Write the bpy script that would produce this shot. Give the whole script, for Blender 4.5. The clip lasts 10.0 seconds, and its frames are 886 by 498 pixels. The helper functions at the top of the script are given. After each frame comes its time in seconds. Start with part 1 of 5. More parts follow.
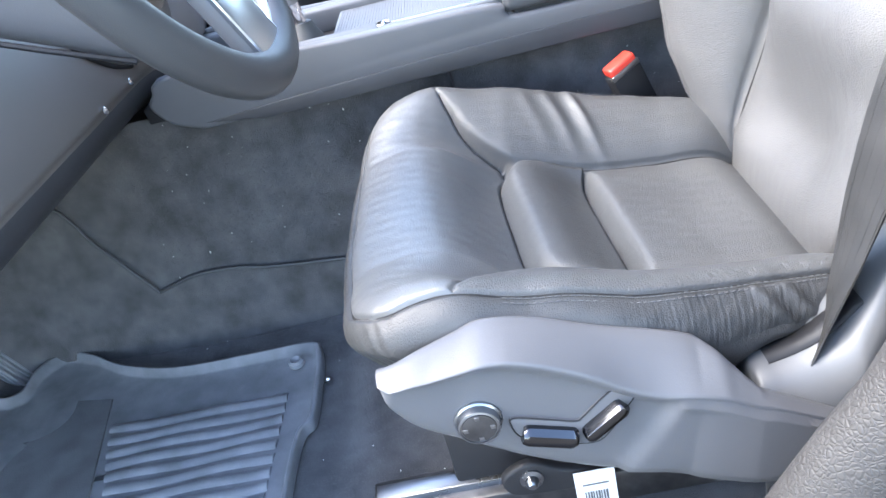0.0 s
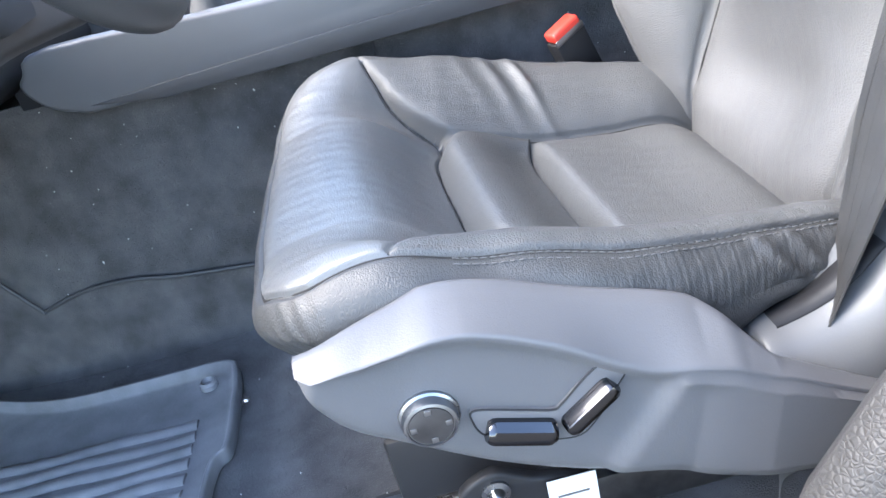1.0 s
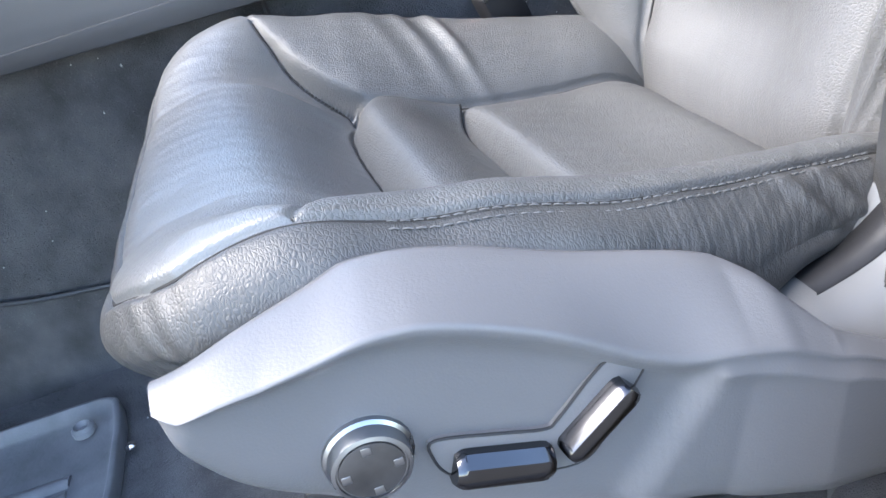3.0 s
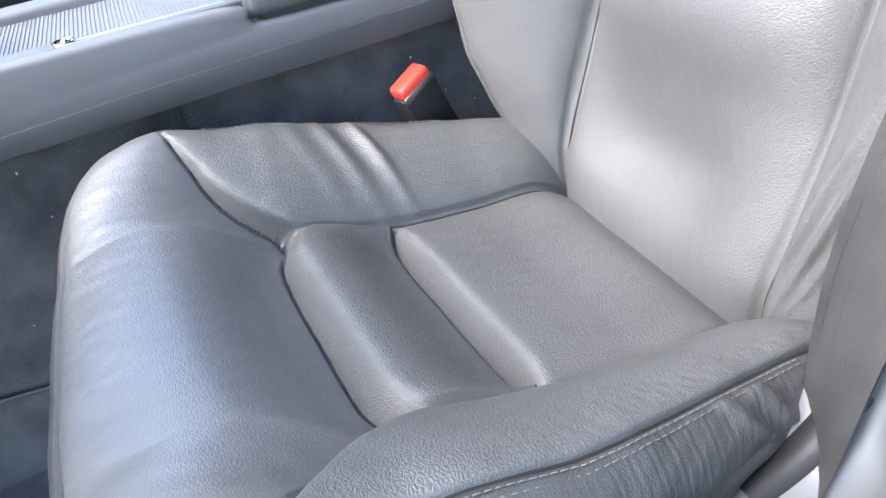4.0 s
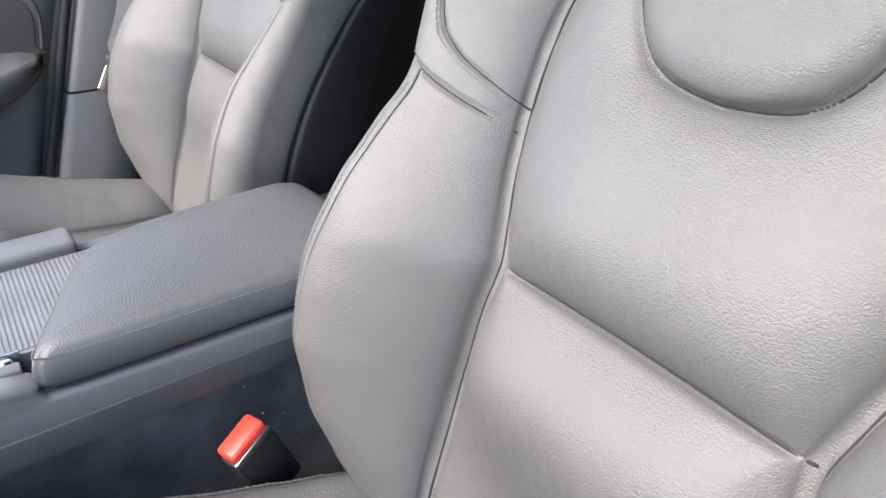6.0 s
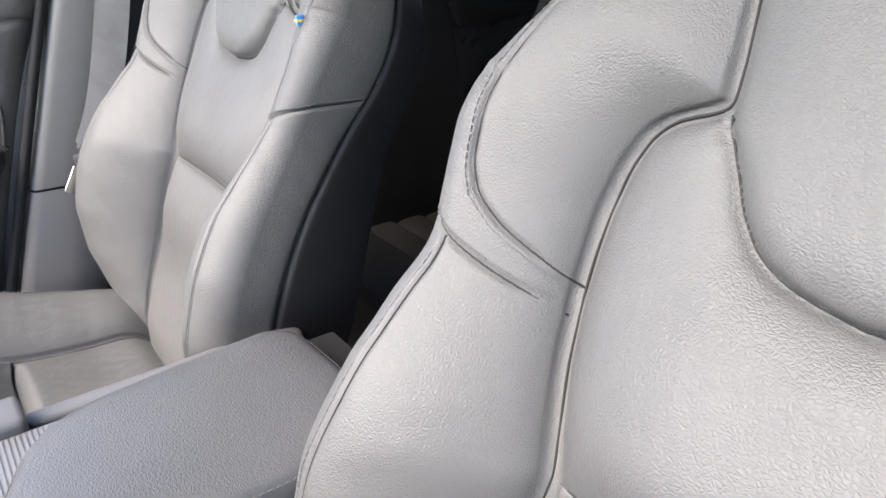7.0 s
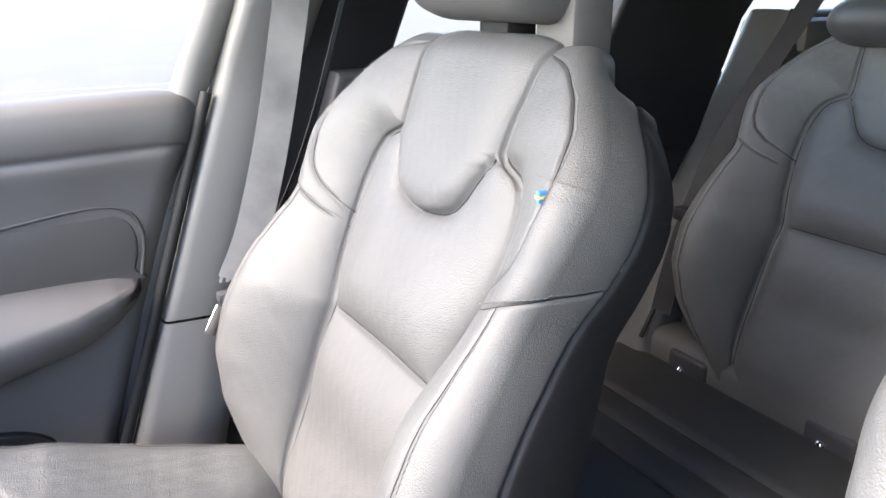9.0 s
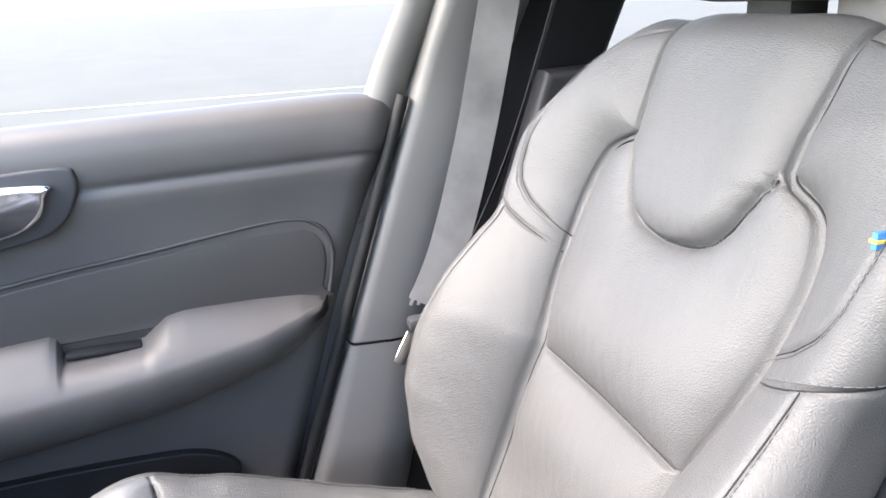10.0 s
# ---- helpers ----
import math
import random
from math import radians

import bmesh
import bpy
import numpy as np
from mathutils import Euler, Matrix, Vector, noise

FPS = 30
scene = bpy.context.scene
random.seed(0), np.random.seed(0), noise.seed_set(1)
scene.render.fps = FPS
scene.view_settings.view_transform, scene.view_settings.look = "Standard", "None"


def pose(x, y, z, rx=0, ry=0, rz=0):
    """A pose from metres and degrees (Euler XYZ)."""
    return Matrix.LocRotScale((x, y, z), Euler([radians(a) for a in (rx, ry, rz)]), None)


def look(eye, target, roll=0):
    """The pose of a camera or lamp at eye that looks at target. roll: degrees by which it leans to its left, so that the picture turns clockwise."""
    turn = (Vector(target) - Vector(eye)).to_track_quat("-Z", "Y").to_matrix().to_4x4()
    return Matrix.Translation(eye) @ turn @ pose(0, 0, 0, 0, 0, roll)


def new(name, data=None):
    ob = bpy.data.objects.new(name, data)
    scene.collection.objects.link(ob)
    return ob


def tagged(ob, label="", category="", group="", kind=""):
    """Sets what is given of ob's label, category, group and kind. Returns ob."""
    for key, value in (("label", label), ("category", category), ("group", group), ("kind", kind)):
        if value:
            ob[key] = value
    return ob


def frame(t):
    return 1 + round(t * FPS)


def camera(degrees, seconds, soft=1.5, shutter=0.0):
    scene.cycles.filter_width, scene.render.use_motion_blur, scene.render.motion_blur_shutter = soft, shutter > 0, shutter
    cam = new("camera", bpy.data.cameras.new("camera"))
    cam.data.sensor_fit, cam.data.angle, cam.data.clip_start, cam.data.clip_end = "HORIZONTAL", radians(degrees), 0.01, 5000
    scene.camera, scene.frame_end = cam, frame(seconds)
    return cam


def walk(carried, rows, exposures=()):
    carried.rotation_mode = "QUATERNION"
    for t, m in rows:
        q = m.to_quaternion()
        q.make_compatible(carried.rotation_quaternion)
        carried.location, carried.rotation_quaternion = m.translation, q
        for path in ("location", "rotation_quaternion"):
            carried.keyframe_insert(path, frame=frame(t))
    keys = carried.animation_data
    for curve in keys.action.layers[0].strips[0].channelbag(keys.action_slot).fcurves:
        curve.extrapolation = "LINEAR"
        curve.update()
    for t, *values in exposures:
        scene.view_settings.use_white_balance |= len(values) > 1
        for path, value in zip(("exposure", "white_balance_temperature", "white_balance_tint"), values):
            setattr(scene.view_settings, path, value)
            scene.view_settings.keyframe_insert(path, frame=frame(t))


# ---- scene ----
cam = camera(61.1, 10.0)
ROWS = [
    (0.0, 0.1439, -0.6704, 0.7159, 58.34, 12.92, -2.37),
    (0.5, 0.1293, -0.6304, 0.6867, 58.92, 12.64, -6.26),
    (1.0, 0.1220, -0.5944, 0.6154, 59.72, 12.30, -8.28),
    (1.5, 0.1073, -0.5427, 0.5411, 61.58, 11.38, -9.85),
    (2.0, 0.1003, -0.5203, 0.5189, 61.98, 11.04, -11.69),
    (3.5, 0.1171, -0.4578, 0.5634, 57.23, 11.98, -19.11),
    (4.0, 0.1236, -0.4172, 0.6467, 55.45, 9.02, -23.73),
    (4.5, 0.1765, -0.4015, 0.6977, 54.56, 7.26, -25.53),
    (5.0, 0.1871, -0.3820, 0.7442, 56.24, 5.13, -28.31),
    (5.5, 0.1979, -0.3212, 0.7766, 59.15, 3.00, -31.29),
    (6.0, 0.2107, -0.2459, 0.8062, 61.32, 1.16, -34.24),
    (7.5, 0.2770, -0.0752, 0.8634, 66.56, 1.39, -36.37),
    (8.0, 0.2594, -0.0480, 0.8851, 69.05, -0.20, -35.64),
    (8.5, 0.2364, 0.0078, 0.8895, 70.54, -0.50, -33.83),
    (9.0, 0.2304, 0.0945, 0.8876, 71.27, 0.14, -30.10),
    (9.5, 0.2339, 0.1754, 0.8870, 71.65, 1.53, -24.57),
    (10.0, 0.2440, 0.2404, 0.8724, 71.62, 2.40, -17.24),
]
walk(cam, [(t, pose(x, y, z, rx, ry, rz)) for t, x, y, z, rx, ry, rz in ROWS], exposures=[(0.0, 3.49, 6650, 10), (3.5, 3.36, 6700, 10), (4.5, 3.31, 6850, 11), (6.0, 2.84, 7200, 13), (8.0, 3.08, 7350, 13), (9.0, 3.43, 7350, 13), (10.0, 3.26, 7300, 13)])

# ---- light: bright hazy daylight through the open door and the windows ----
world = bpy.data.worlds.new("sky")
scene.world = world
world.use_nodes = True
wn = world.node_tree.nodes
sky = wn.new("ShaderNodeTexSky")
sky.sky_type, sky.sun_disc = "NISHITA", False
sky.sun_elevation, sky.sun_rotation = radians(47), radians(274)
wn["Background"].inputs["Strength"].default_value = 0.14
world.node_tree.links.new(sky.outputs[0], wn["Background"].inputs["Color"])
sun = new("sun", bpy.data.lights.new("sun", "SUN"))
sun.data.energy, sun.data.angle, sun.data.color = 1.4, radians(50), (1.0, 0.97, 0.94)
sun.matrix_world = look((-2.85, 0.2, 3.06), (0, 0, 0))

# ---- materials ----
def material(name, colour, rough=0.5, metal=0.0, vary=0.15, scale=30.0, bump=0.0, bump_scale=400.0, kind="noise", coat=0.0, spec=0.5, stretch=(1, 1, 1), detail=4.0, rough_vary=0.1, sheen=0.0):
    m = bpy.data.materials.new(name)
    m.use_nodes = True
    nt = m.node_tree
    b = nt.nodes["Principled BSDF"]
    co = nt.nodes.new("ShaderNodeTexCoord")
    big = nt.nodes.new("ShaderNodeTexNoise")
    big.inputs["Scale"].default_value, big.inputs["Detail"].default_value = scale, detail
    nt.links.new(co.outputs["Object"], big.inputs["Vector"])
    ramp = nt.nodes.new("ShaderNodeMapRange")
    ramp.inputs["From Min"].default_value, ramp.inputs["From Max"].default_value = 0.3, 0.7
    ramp.inputs["To Min"].default_value, ramp.inputs["To Max"].default_value = 1 - vary, 1 + vary
    nt.links.new(big.outputs["Fac"], ramp.inputs["Value"])
    mul = nt.nodes.new("ShaderNodeVectorMath")
    mul.operation = "SCALE"
    mul.inputs[0].default_value = colour
    nt.links.new(ramp.outputs[0], mul.inputs["Scale"])
    nt.links.new(mul.outputs[0], b.inputs["Base Color"])
    b.inputs["Metallic"].default_value, b.inputs["Coat Weight"].default_value = metal, coat
    b.inputs["Specular IOR Level"].default_value = spec
    b.inputs["Sheen Weight"].default_value = sheen
    rr = nt.nodes.new("ShaderNodeMapRange")
    rr.inputs["To Min"].default_value, rr.inputs["To Max"].default_value = rough - rough_vary, rough + rough_vary
    nt.links.new(big.outputs["Fac"], rr.inputs["Value"])
    nt.links.new(rr.outputs[0], b.inputs["Roughness"])
    if bump:
        mp = nt.nodes.new("ShaderNodeMapping")
        mp.inputs["Scale"].default_value = stretch
        nt.links.new(co.outputs["Object"], mp.inputs["Vector"])
        if kind == "leather":
            warp = nt.nodes.new("ShaderNodeTexNoise")
            warp.inputs["Scale"].default_value = bump_scale * 0.35
            nt.links.new(mp.outputs[0], warp.inputs["Vector"])
            ad = nt.nodes.new("ShaderNodeVectorMath")
            ad.operation = "MULTIPLY_ADD"
            ad.inputs[1].default_value = (1.6 / bump_scale,) * 3
            nt.links.new(warp.outputs["Color"], ad.inputs[0])
            nt.links.new(mp.outputs[0], ad.inputs[2])
            vor = nt.nodes.new("ShaderNodeTexVoronoi")
            vor.feature = "DISTANCE_TO_EDGE"
            vor.inputs["Scale"].default_value = bump_scale
            nt.links.new(ad.outputs[0], vor.inputs["Vector"])
            cl = nt.nodes.new("ShaderNodeMapRange")
            cl.inputs["From Max"].default_value = 0.26
            cl.interpolation_type = "SMOOTHSTEP"
            nt.links.new(vor.outputs["Distance"], cl.inputs["Value"])
            crease = nt.nodes.new("ShaderNodeTexNoise")
            crease.inputs["Scale"].default_value, crease.inputs["Detail"].default_value = bump_scale * 0.2, 2.0
            nt.links.new(mp.outputs[0], crease.inputs["Vector"])
            mix = nt.nodes.new("ShaderNodeMath")
            mix.operation = "MULTIPLY_ADD"
            mix.inputs[1].default_value = 0.06
            nt.links.new(crease.outputs["Fac"], mix.inputs[0])
            nt.links.new(cl.outputs[0], mix.inputs[2])
            height = mix.outputs[0]
        elif kind == "weave":
            wv = nt.nodes.new("ShaderNodeTexWave")
            wv.wave_type, wv.bands_direction = "BANDS", "Z"
            wv.inputs["Scale"].default_value, wv.inputs["Distortion"].default_value = bump_scale, 1.0
            nt.links.new(mp.outputs[0], wv.inputs["Vector"])
            height = wv.outputs["Fac"]
        else:
            fine = nt.nodes.new("ShaderNodeTexNoise")
            fine.inputs["Scale"].default_value, fine.inputs["Detail"].default_value = bump_scale, 3.0
            nt.links.new(mp.outputs[0], fine.inputs["Vector"])
            height = fine.outputs["Fac"]
        bp = nt.nodes.new("ShaderNodeBump")
        bp.inputs["Strength"].default_value, bp.inputs["Distance"].default_value = bump, 0.0012
        nt.links.new(height, bp.inputs["Height"])
        nt.links.new(bp.outputs[0], b.inputs["Normal"])
    return m


LEATHER = material("charcoal_leather", (0.086, 0.085, 0.084), 0.55, vary=0.06, scale=9, spec=0.58, bump=0.27, bump_scale=440, kind="leather", stretch=(1.25, 0.75, 1.1), rough_vary=0.05)
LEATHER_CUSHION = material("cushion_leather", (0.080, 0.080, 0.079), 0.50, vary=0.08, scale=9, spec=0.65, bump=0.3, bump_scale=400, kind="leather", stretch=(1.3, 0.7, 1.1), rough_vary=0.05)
# Front panel leather with stretched grain; its paler base paints in sky reflection.
LEATHER_SKYLIT = material("charcoal_leather_skylit", (0.11, 0.111, 0.112), 0.40, vary=0.06, scale=9, spec=0.9, bump=0.16, bump_scale=400, kind="leather", stretch=(1.5, 0.5, 1.2), rough_vary=0.05)
# Fine-creased copy of the seat leather, darkened to hold the shade on sides.
LEATHER_CREASED_SHADED = material("creased_shaded_leather", (0.05, 0.05, 0.05), 0.50, spec=0.6, vary=0.08, scale=9, bump=0.24, bump_scale=450, kind="leather", stretch=(1.4, 1, 0.6), rough_vary=0.06)
LEATHER_REAR = material("rear_seat_leather", (0.125, 0.123, 0.12), 0.45, vary=0.06, scale=9, bump=0.3, bump_scale=420, kind="leather")
SEAM = material("dark_seam_cord", (0.012, 0.012, 0.012), 0.8)
LEATHER_ARM = material("dark_armrest_leather", (0.07, 0.072, 0.076), 0.42, vary=0.06, scale=9, bump=0.2, bump_scale=330, kind="leather", stretch=(1.5, 0.6, 1.2))
THREAD = material("grey_thread", (0.11, 0.11, 0.11), 0.7)
PLASTIC = material("grey_plastic", (0.11, 0.11, 0.116), 0.42, vary=0.05, scale=12, bump=0.12, bump_scale=900)
PLASTIC_DARK = material("dark_plastic", (0.045, 0.045, 0.05), 0.5, vary=0.1, scale=14, bump=0.15, bump_scale=900)
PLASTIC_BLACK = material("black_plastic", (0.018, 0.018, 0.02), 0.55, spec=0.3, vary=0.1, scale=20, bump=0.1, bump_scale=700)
PILLAR = material("pale_grey_pillar_trim", (0.165, 0.158, 0.150), 0.5, vary=0.05, scale=10, bump=0.1, bump_scale=900)
DOOR_SOFT = material("soft_grey_door_trim", (0.108, 0.101, 0.098), 0.45, vary=0.06, scale=10, bump=0.15, bump_scale=700)
DOOR_INSERT = material("dark_door_insert", (0.062, 0.057, 0.055), 0.5, vary=0.06, scale=10, bump=0.12, bump_scale=500)
COVER = material("pale_grey_cover", (0.10, 0.102, 0.106), 0.4, vary=0.04, scale=12, bump=0.08, bump_scale=900)
GRAIN = material("grained_trim", (0.036, 0.034, 0.033), 0.6, vary=0.1, scale=15, bump=0.35, bump_scale=300, kind="leather")
CARPET = material("charcoal_carpet", (0.088, 0.087, 0.092), 0.95, vary=0.34, scale=26, bump=1.0, bump_scale=650, spec=0.1, detail=8, sheen=0.3, rough_vary=0.03)
RUBBER = material("grey_rubber", (0.2, 0.204, 0.22), 0.36, vary=0.25, scale=25, bump=0.25, bump_scale=300)
RUBBER_BLACK = material("black_rubber", (0.012, 0.012, 0.012), 0.7, vary=0.2)
SWITCH = material("dark_satin_chrome", (0.09, 0.09, 0.096), 0.16, 1.0, vary=0.05)
DASH = material("grey_brown_dash", (0.17, 0.155, 0.152), 0.45, vary=0.06, scale=10, bump=0.15, bump_scale=700)
CHROME = material("polished_chrome", (0.8, 0.8, 0.82), 0.1, 1.0, vary=0.03, rough_vary=0.04)
SATIN = material("satin_metal", (0.3, 0.31, 0.33), 0.3, 1.0, vary=0.05)
SATIN_PALE = material("pale_satin_metal", (0.6, 0.61, 0.62), 0.32, 0.9, vary=0.04)
WHEEL_LEATHER = material("smooth_wheel_leather", (0.07, 0.07, 0.072), 0.42, vary=0.05, scale=12, bump=0.15, bump_scale=900)
STEEL = material("dark_steel", (0.12, 0.12, 0.125), 0.35, 0.9, vary=0.25, scale=60)
ALUMINIUM = material("brushed_aluminium_tray", (0.16, 0.16, 0.168), 0.45, 0.3, vary=0.08, bump=0.2, bump_scale=300, stretch=(1, 8, 1))
RED = material("red_button", (0.75, 0.06, 0.04), 0.35, vary=0.05)
WEB = material("grey_belt_webbing", (0.03, 0.029, 0.028), 0.45, spec=0.4, vary=0.2, scale=40, bump=0.35, bump_scale=420, kind="weave")
# Belt webbing with its pale sheen and dark reflected blotches put into the colour.
WEB_SHEEN = material("sheen_belt_webbing", (0.14, 0.136, 0.132), 0.4, vary=0.35, scale=14, bump=0.2, bump_scale=420, kind="weave")
WEB_DARK = material("black_belt_webbing", (0.03, 0.03, 0.032), 0.7, vary=0.2, scale=40, bump=0.5, bump_scale=420, kind="weave")
PAPER = material("white_paper", (0.75, 0.75, 0.73), 0.8, vary=0.05)
INK = material("grey_ink", (0.12, 0.12, 0.12), 0.8, vary=0.05)
BLUE = material("blue_tag_fabric", (0.05, 0.22, 0.55), 0.7, vary=0.1)
YELLOW = material("yellow_thread", (0.75, 0.6, 0.08), 0.7, vary=0.1)
HEADLINER = material("charcoal_headliner", (0.05, 0.05, 0.05), 0.9, vary=0.04, bump=0.3, bump_scale=500)
PAINT = material("dark_body_paint", (0.06, 0.06, 0.065), 0.3, vary=0.05, coat=0.5)
CONCRETE = material("grey_asphalt", (0.088, 0.084, 0.077), 0.9, vary=0.12, scale=0.6, bump=0.3, bump_scale=30, detail=10)
LINE_PAINT = material("pale_line_paint", (0.42, 0.39, 0.25), 0.8, vary=0.1)


def glass_material():
    m = bpy.data.materials.new("window_glass")
    m.use_nodes = True
    nt = m.node_tree
    nt.nodes.clear()
    out = nt.nodes.new("ShaderNodeOutputMaterial")
    mix = nt.nodes.new("ShaderNodeMixShader")
    tr = nt.nodes.new("ShaderNodeBsdfTransparent")
    tr.inputs["Color"].default_value = (0.93, 0.95, 0.94, 1)
    gl = nt.nodes.new("ShaderNodeBsdfGlossy")
    gl.inputs["Roughness"].default_value = 0.02
    fr = nt.nodes.new("ShaderNodeFresnel")
    nt.links.new(fr.outputs[0], mix.inputs["Fac"])
    nt.links.new(tr.outputs[0], mix.inputs[1])
    nt.links.new(gl.outputs[0], mix.inputs[2])
    nt.links.new(mix.outputs[0], out.inputs["Surface"])
    return m


GLASS = glass_material()


# ---- mesh helpers ----
def mesh_of(name, verts, faces, smooth=True, normals=None):
    me = bpy.data.meshes.new(name)
    me.from_pydata([tuple(map(float, v)) for v in verts], [], [tuple(map(int, f)) for f in faces])
    me.update()
    if smooth:
        me.polygons.foreach_set("use_smooth", [True] * len(me.polygons))
    if normals is not None:
        me.normals_split_custom_set_from_vertices([tuple(map(float, n)) for n in normals])
    return me


def part(name, data, mat, parent=None, label=""):
    if isinstance(data, bmesh.types.BMesh):
        me = bpy.data.meshes.new(name)
        bmesh.ops.recalc_face_normals(data, faces=data.faces)
        data.to_mesh(me)
        data.free()
        me.polygons.foreach_set("use_smooth", [True] * len(me.polygons))
        me.set_sharp_from_angle(angle=radians(38))
        data = me
    if not data.materials:
        data.materials.append(mat)
    ob = new(name, data)
    ob.parent = parent
    return tagged(ob, label)


def thing(name, label, category, group="", kind=""):
    return tagged(new(name), label, category, group, kind)


def box_bm(lo, hi, bevel=0.0, segs=2, bm=None):
    bm = bm or bmesh.new()
    lo, hi = Vector(lo), Vector(hi)
    geo = bmesh.ops.create_cube(bm, size=1.0, matrix=Matrix.Translation((lo + hi) / 2) @ Matrix.Diagonal((*(hi - lo), 1)))
    if bevel:
        vs = set(geo["verts"])
        es = [e for e in bm.edges if e.verts[0] in vs and e.verts[1] in vs]
        bmesh.ops.bevel(bm, geom=es, offset=bevel, segments=segs, profile=0.5, affect="EDGES")
    return bm


def prism_bm(outline, axis, a, b, bevel=0.0, segs=3, bm=None):
    """Extrudes a closed outline of 2D points along an axis from a to b."""
    bm = bm or bmesh.new()
    k = "xyz".index(axis)

    def at(p, h):
        q = list(p)
        q.insert(k, h)
        return q
    va = [bm.verts.new(at(p, a)) for p in outline]
    vb = [bm.verts.new(at(p, b)) for p in outline]
    n = len(outline)
    faces = [bm.faces.new(va), bm.faces.new(vb[::-1])]
    for i in range(n):
        faces.append(bm.faces.new((va[i], vb[i], vb[(i + 1) % n], va[(i + 1) % n])))
    bmesh.ops.recalc_face_normals(bm, faces=faces)
    if bevel:
        rim = [e for f in faces[:2] for e in f.edges]
        bmesh.ops.bevel(bm, geom=rim, offset=bevel, segments=segs, profile=0.5, affect="EDGES")
    return bm


def smooth_loop(points, n=8, closed=True):
    """Catmull-Rom through points."""
    pts = [Vector(p) for p in points]
    out, m = [], len(pts)
    for i in range(m if closed else m - 1):
        g = (lambda j: pts[j % m]) if closed else (lambda j: pts[min(max(j, 0), m - 1)])
        p0, p1, p2, p3 = g(i - 1), g(i), g(i + 1), g(i + 2)
        for j in range(n):
            t = j / n
            out.append(0.5 * (2 * p1 + (p2 - p0) * t + (2 * p0 - 5 * p1 + 4 * p2 - p3) * t * t + (3 * p1 - p0 - 3 * p2 + p3) * t ** 3))
    if not closed:
        out.append(pts[-1])
    return out


def tube_bm(points, radius, sides=10, bm=None, closed=False, squash=1.0):
    bm = bm or bmesh.new()
    pts = [Vector(p) for p in points]
    n = len(pts)
    rings = []
    side = None
    for i, p in enumerate(pts):
        a, b = (pts[(i - 1) % n], pts[(i + 1) % n]) if closed else (pts[max(i - 1, 0)], pts[min(i + 1, n - 1)])
        d = (b - a).normalized()
        if side is None:
            side = d.cross(Vector((0, 0, 1)) if abs(d.z) < 0.9 else Vector((1, 0, 0))).normalized()
        side = (side - d * side.dot(d)).normalized()
        up = d.cross(side)
        r = radius(i / max(n - 1, 1)) if callable(radius) else radius
        rings.append([bm.verts.new(p + (side * math.cos(2 * math.pi * j / sides) + up * squash * math.sin(2 * math.pi * j / sides)) * r) for j in range(sides)])
    for i in range(n if closed else n - 1):
        A, B = rings[i], rings[(i + 1) % n]
        for j in range(sides):
            bm.faces.new((A[j], A[(j + 1) % sides], B[(j + 1) % sides], B[j]))
    if not closed:
        bm.faces.new(rings[0][::-1])
        bm.faces.new(rings[-1])
    return bm


def lathe_bm(profile, m, segs=40):
    """Turns (radius, height) points round the local z axis of pose m."""
    bm = bmesh.new()
    rings = [[bm.verts.new(m @ Vector((r * math.cos(2 * math.pi * j / segs), r * math.sin(2 * math.pi * j / segs), h))) for j in range(segs)] for r, h in profile]
    for A, B in zip(rings, rings[1:]):
        for j in range(segs):
            bm.faces.new((A[j], A[(j + 1) % segs], B[(j + 1) % segs], B[j]))
    bm.faces.new(rings[-1])
    bm.faces.new(rings[0][::-1])
    return bm


def loft_mesh(name, sections, closed=False, thick=0.0):
    """A grid mesh through sections with equal numbers of points."""
    A = np.array(sections, float)
    n, m = A.shape[:2]
    faces = [(i * m + j, (i + 1) * m + j, (i + 1) * m + (j + 1) % m, i * m + (j + 1) % m) for i in range(n - 1) for j in range(m if closed else m - 1)]
    return mesh_of(name, A.reshape(-1, 3), faces)


def ribbon_bm(points, width_dirs, width, thick=0.0013):
    """A strap through points; width_dirs: the way across it at each point."""
    bm = bmesh.new()
    pts = [Vector(p) for p in points]
    rings = []
    n = len(pts)
    for i, p in enumerate(pts):
        d = (pts[min(i + 1, n - 1)] - pts[max(i - 1, 0)]).normalized()
        w = Vector(width_dirs[i])
        w = (w - d * w.dot(d)).normalized()
        up = d.cross(w)
        rings.append([bm.verts.new(p + w * (a * width) + up * (b * thick)) for a, b in ((-0.5, -0.5), (-0.25, -0.5), (0, -0.5), (0.25, -0.5), (0.5, -0.5), (0.5, 0.5), (0.25, 0.5), (0, 0.5), (-0.25, 0.5), (-0.5, 0.5))])
    for A, B in zip(rings, rings[1:]):
        for j in range(10):
            bm.faces.new((A[j], A[(j + 1) % 10], B[(j + 1) % 10], B[j]))
    bm.faces.new(rings[0][::-1])
    bm.faces.new(rings[-1])
    return bm


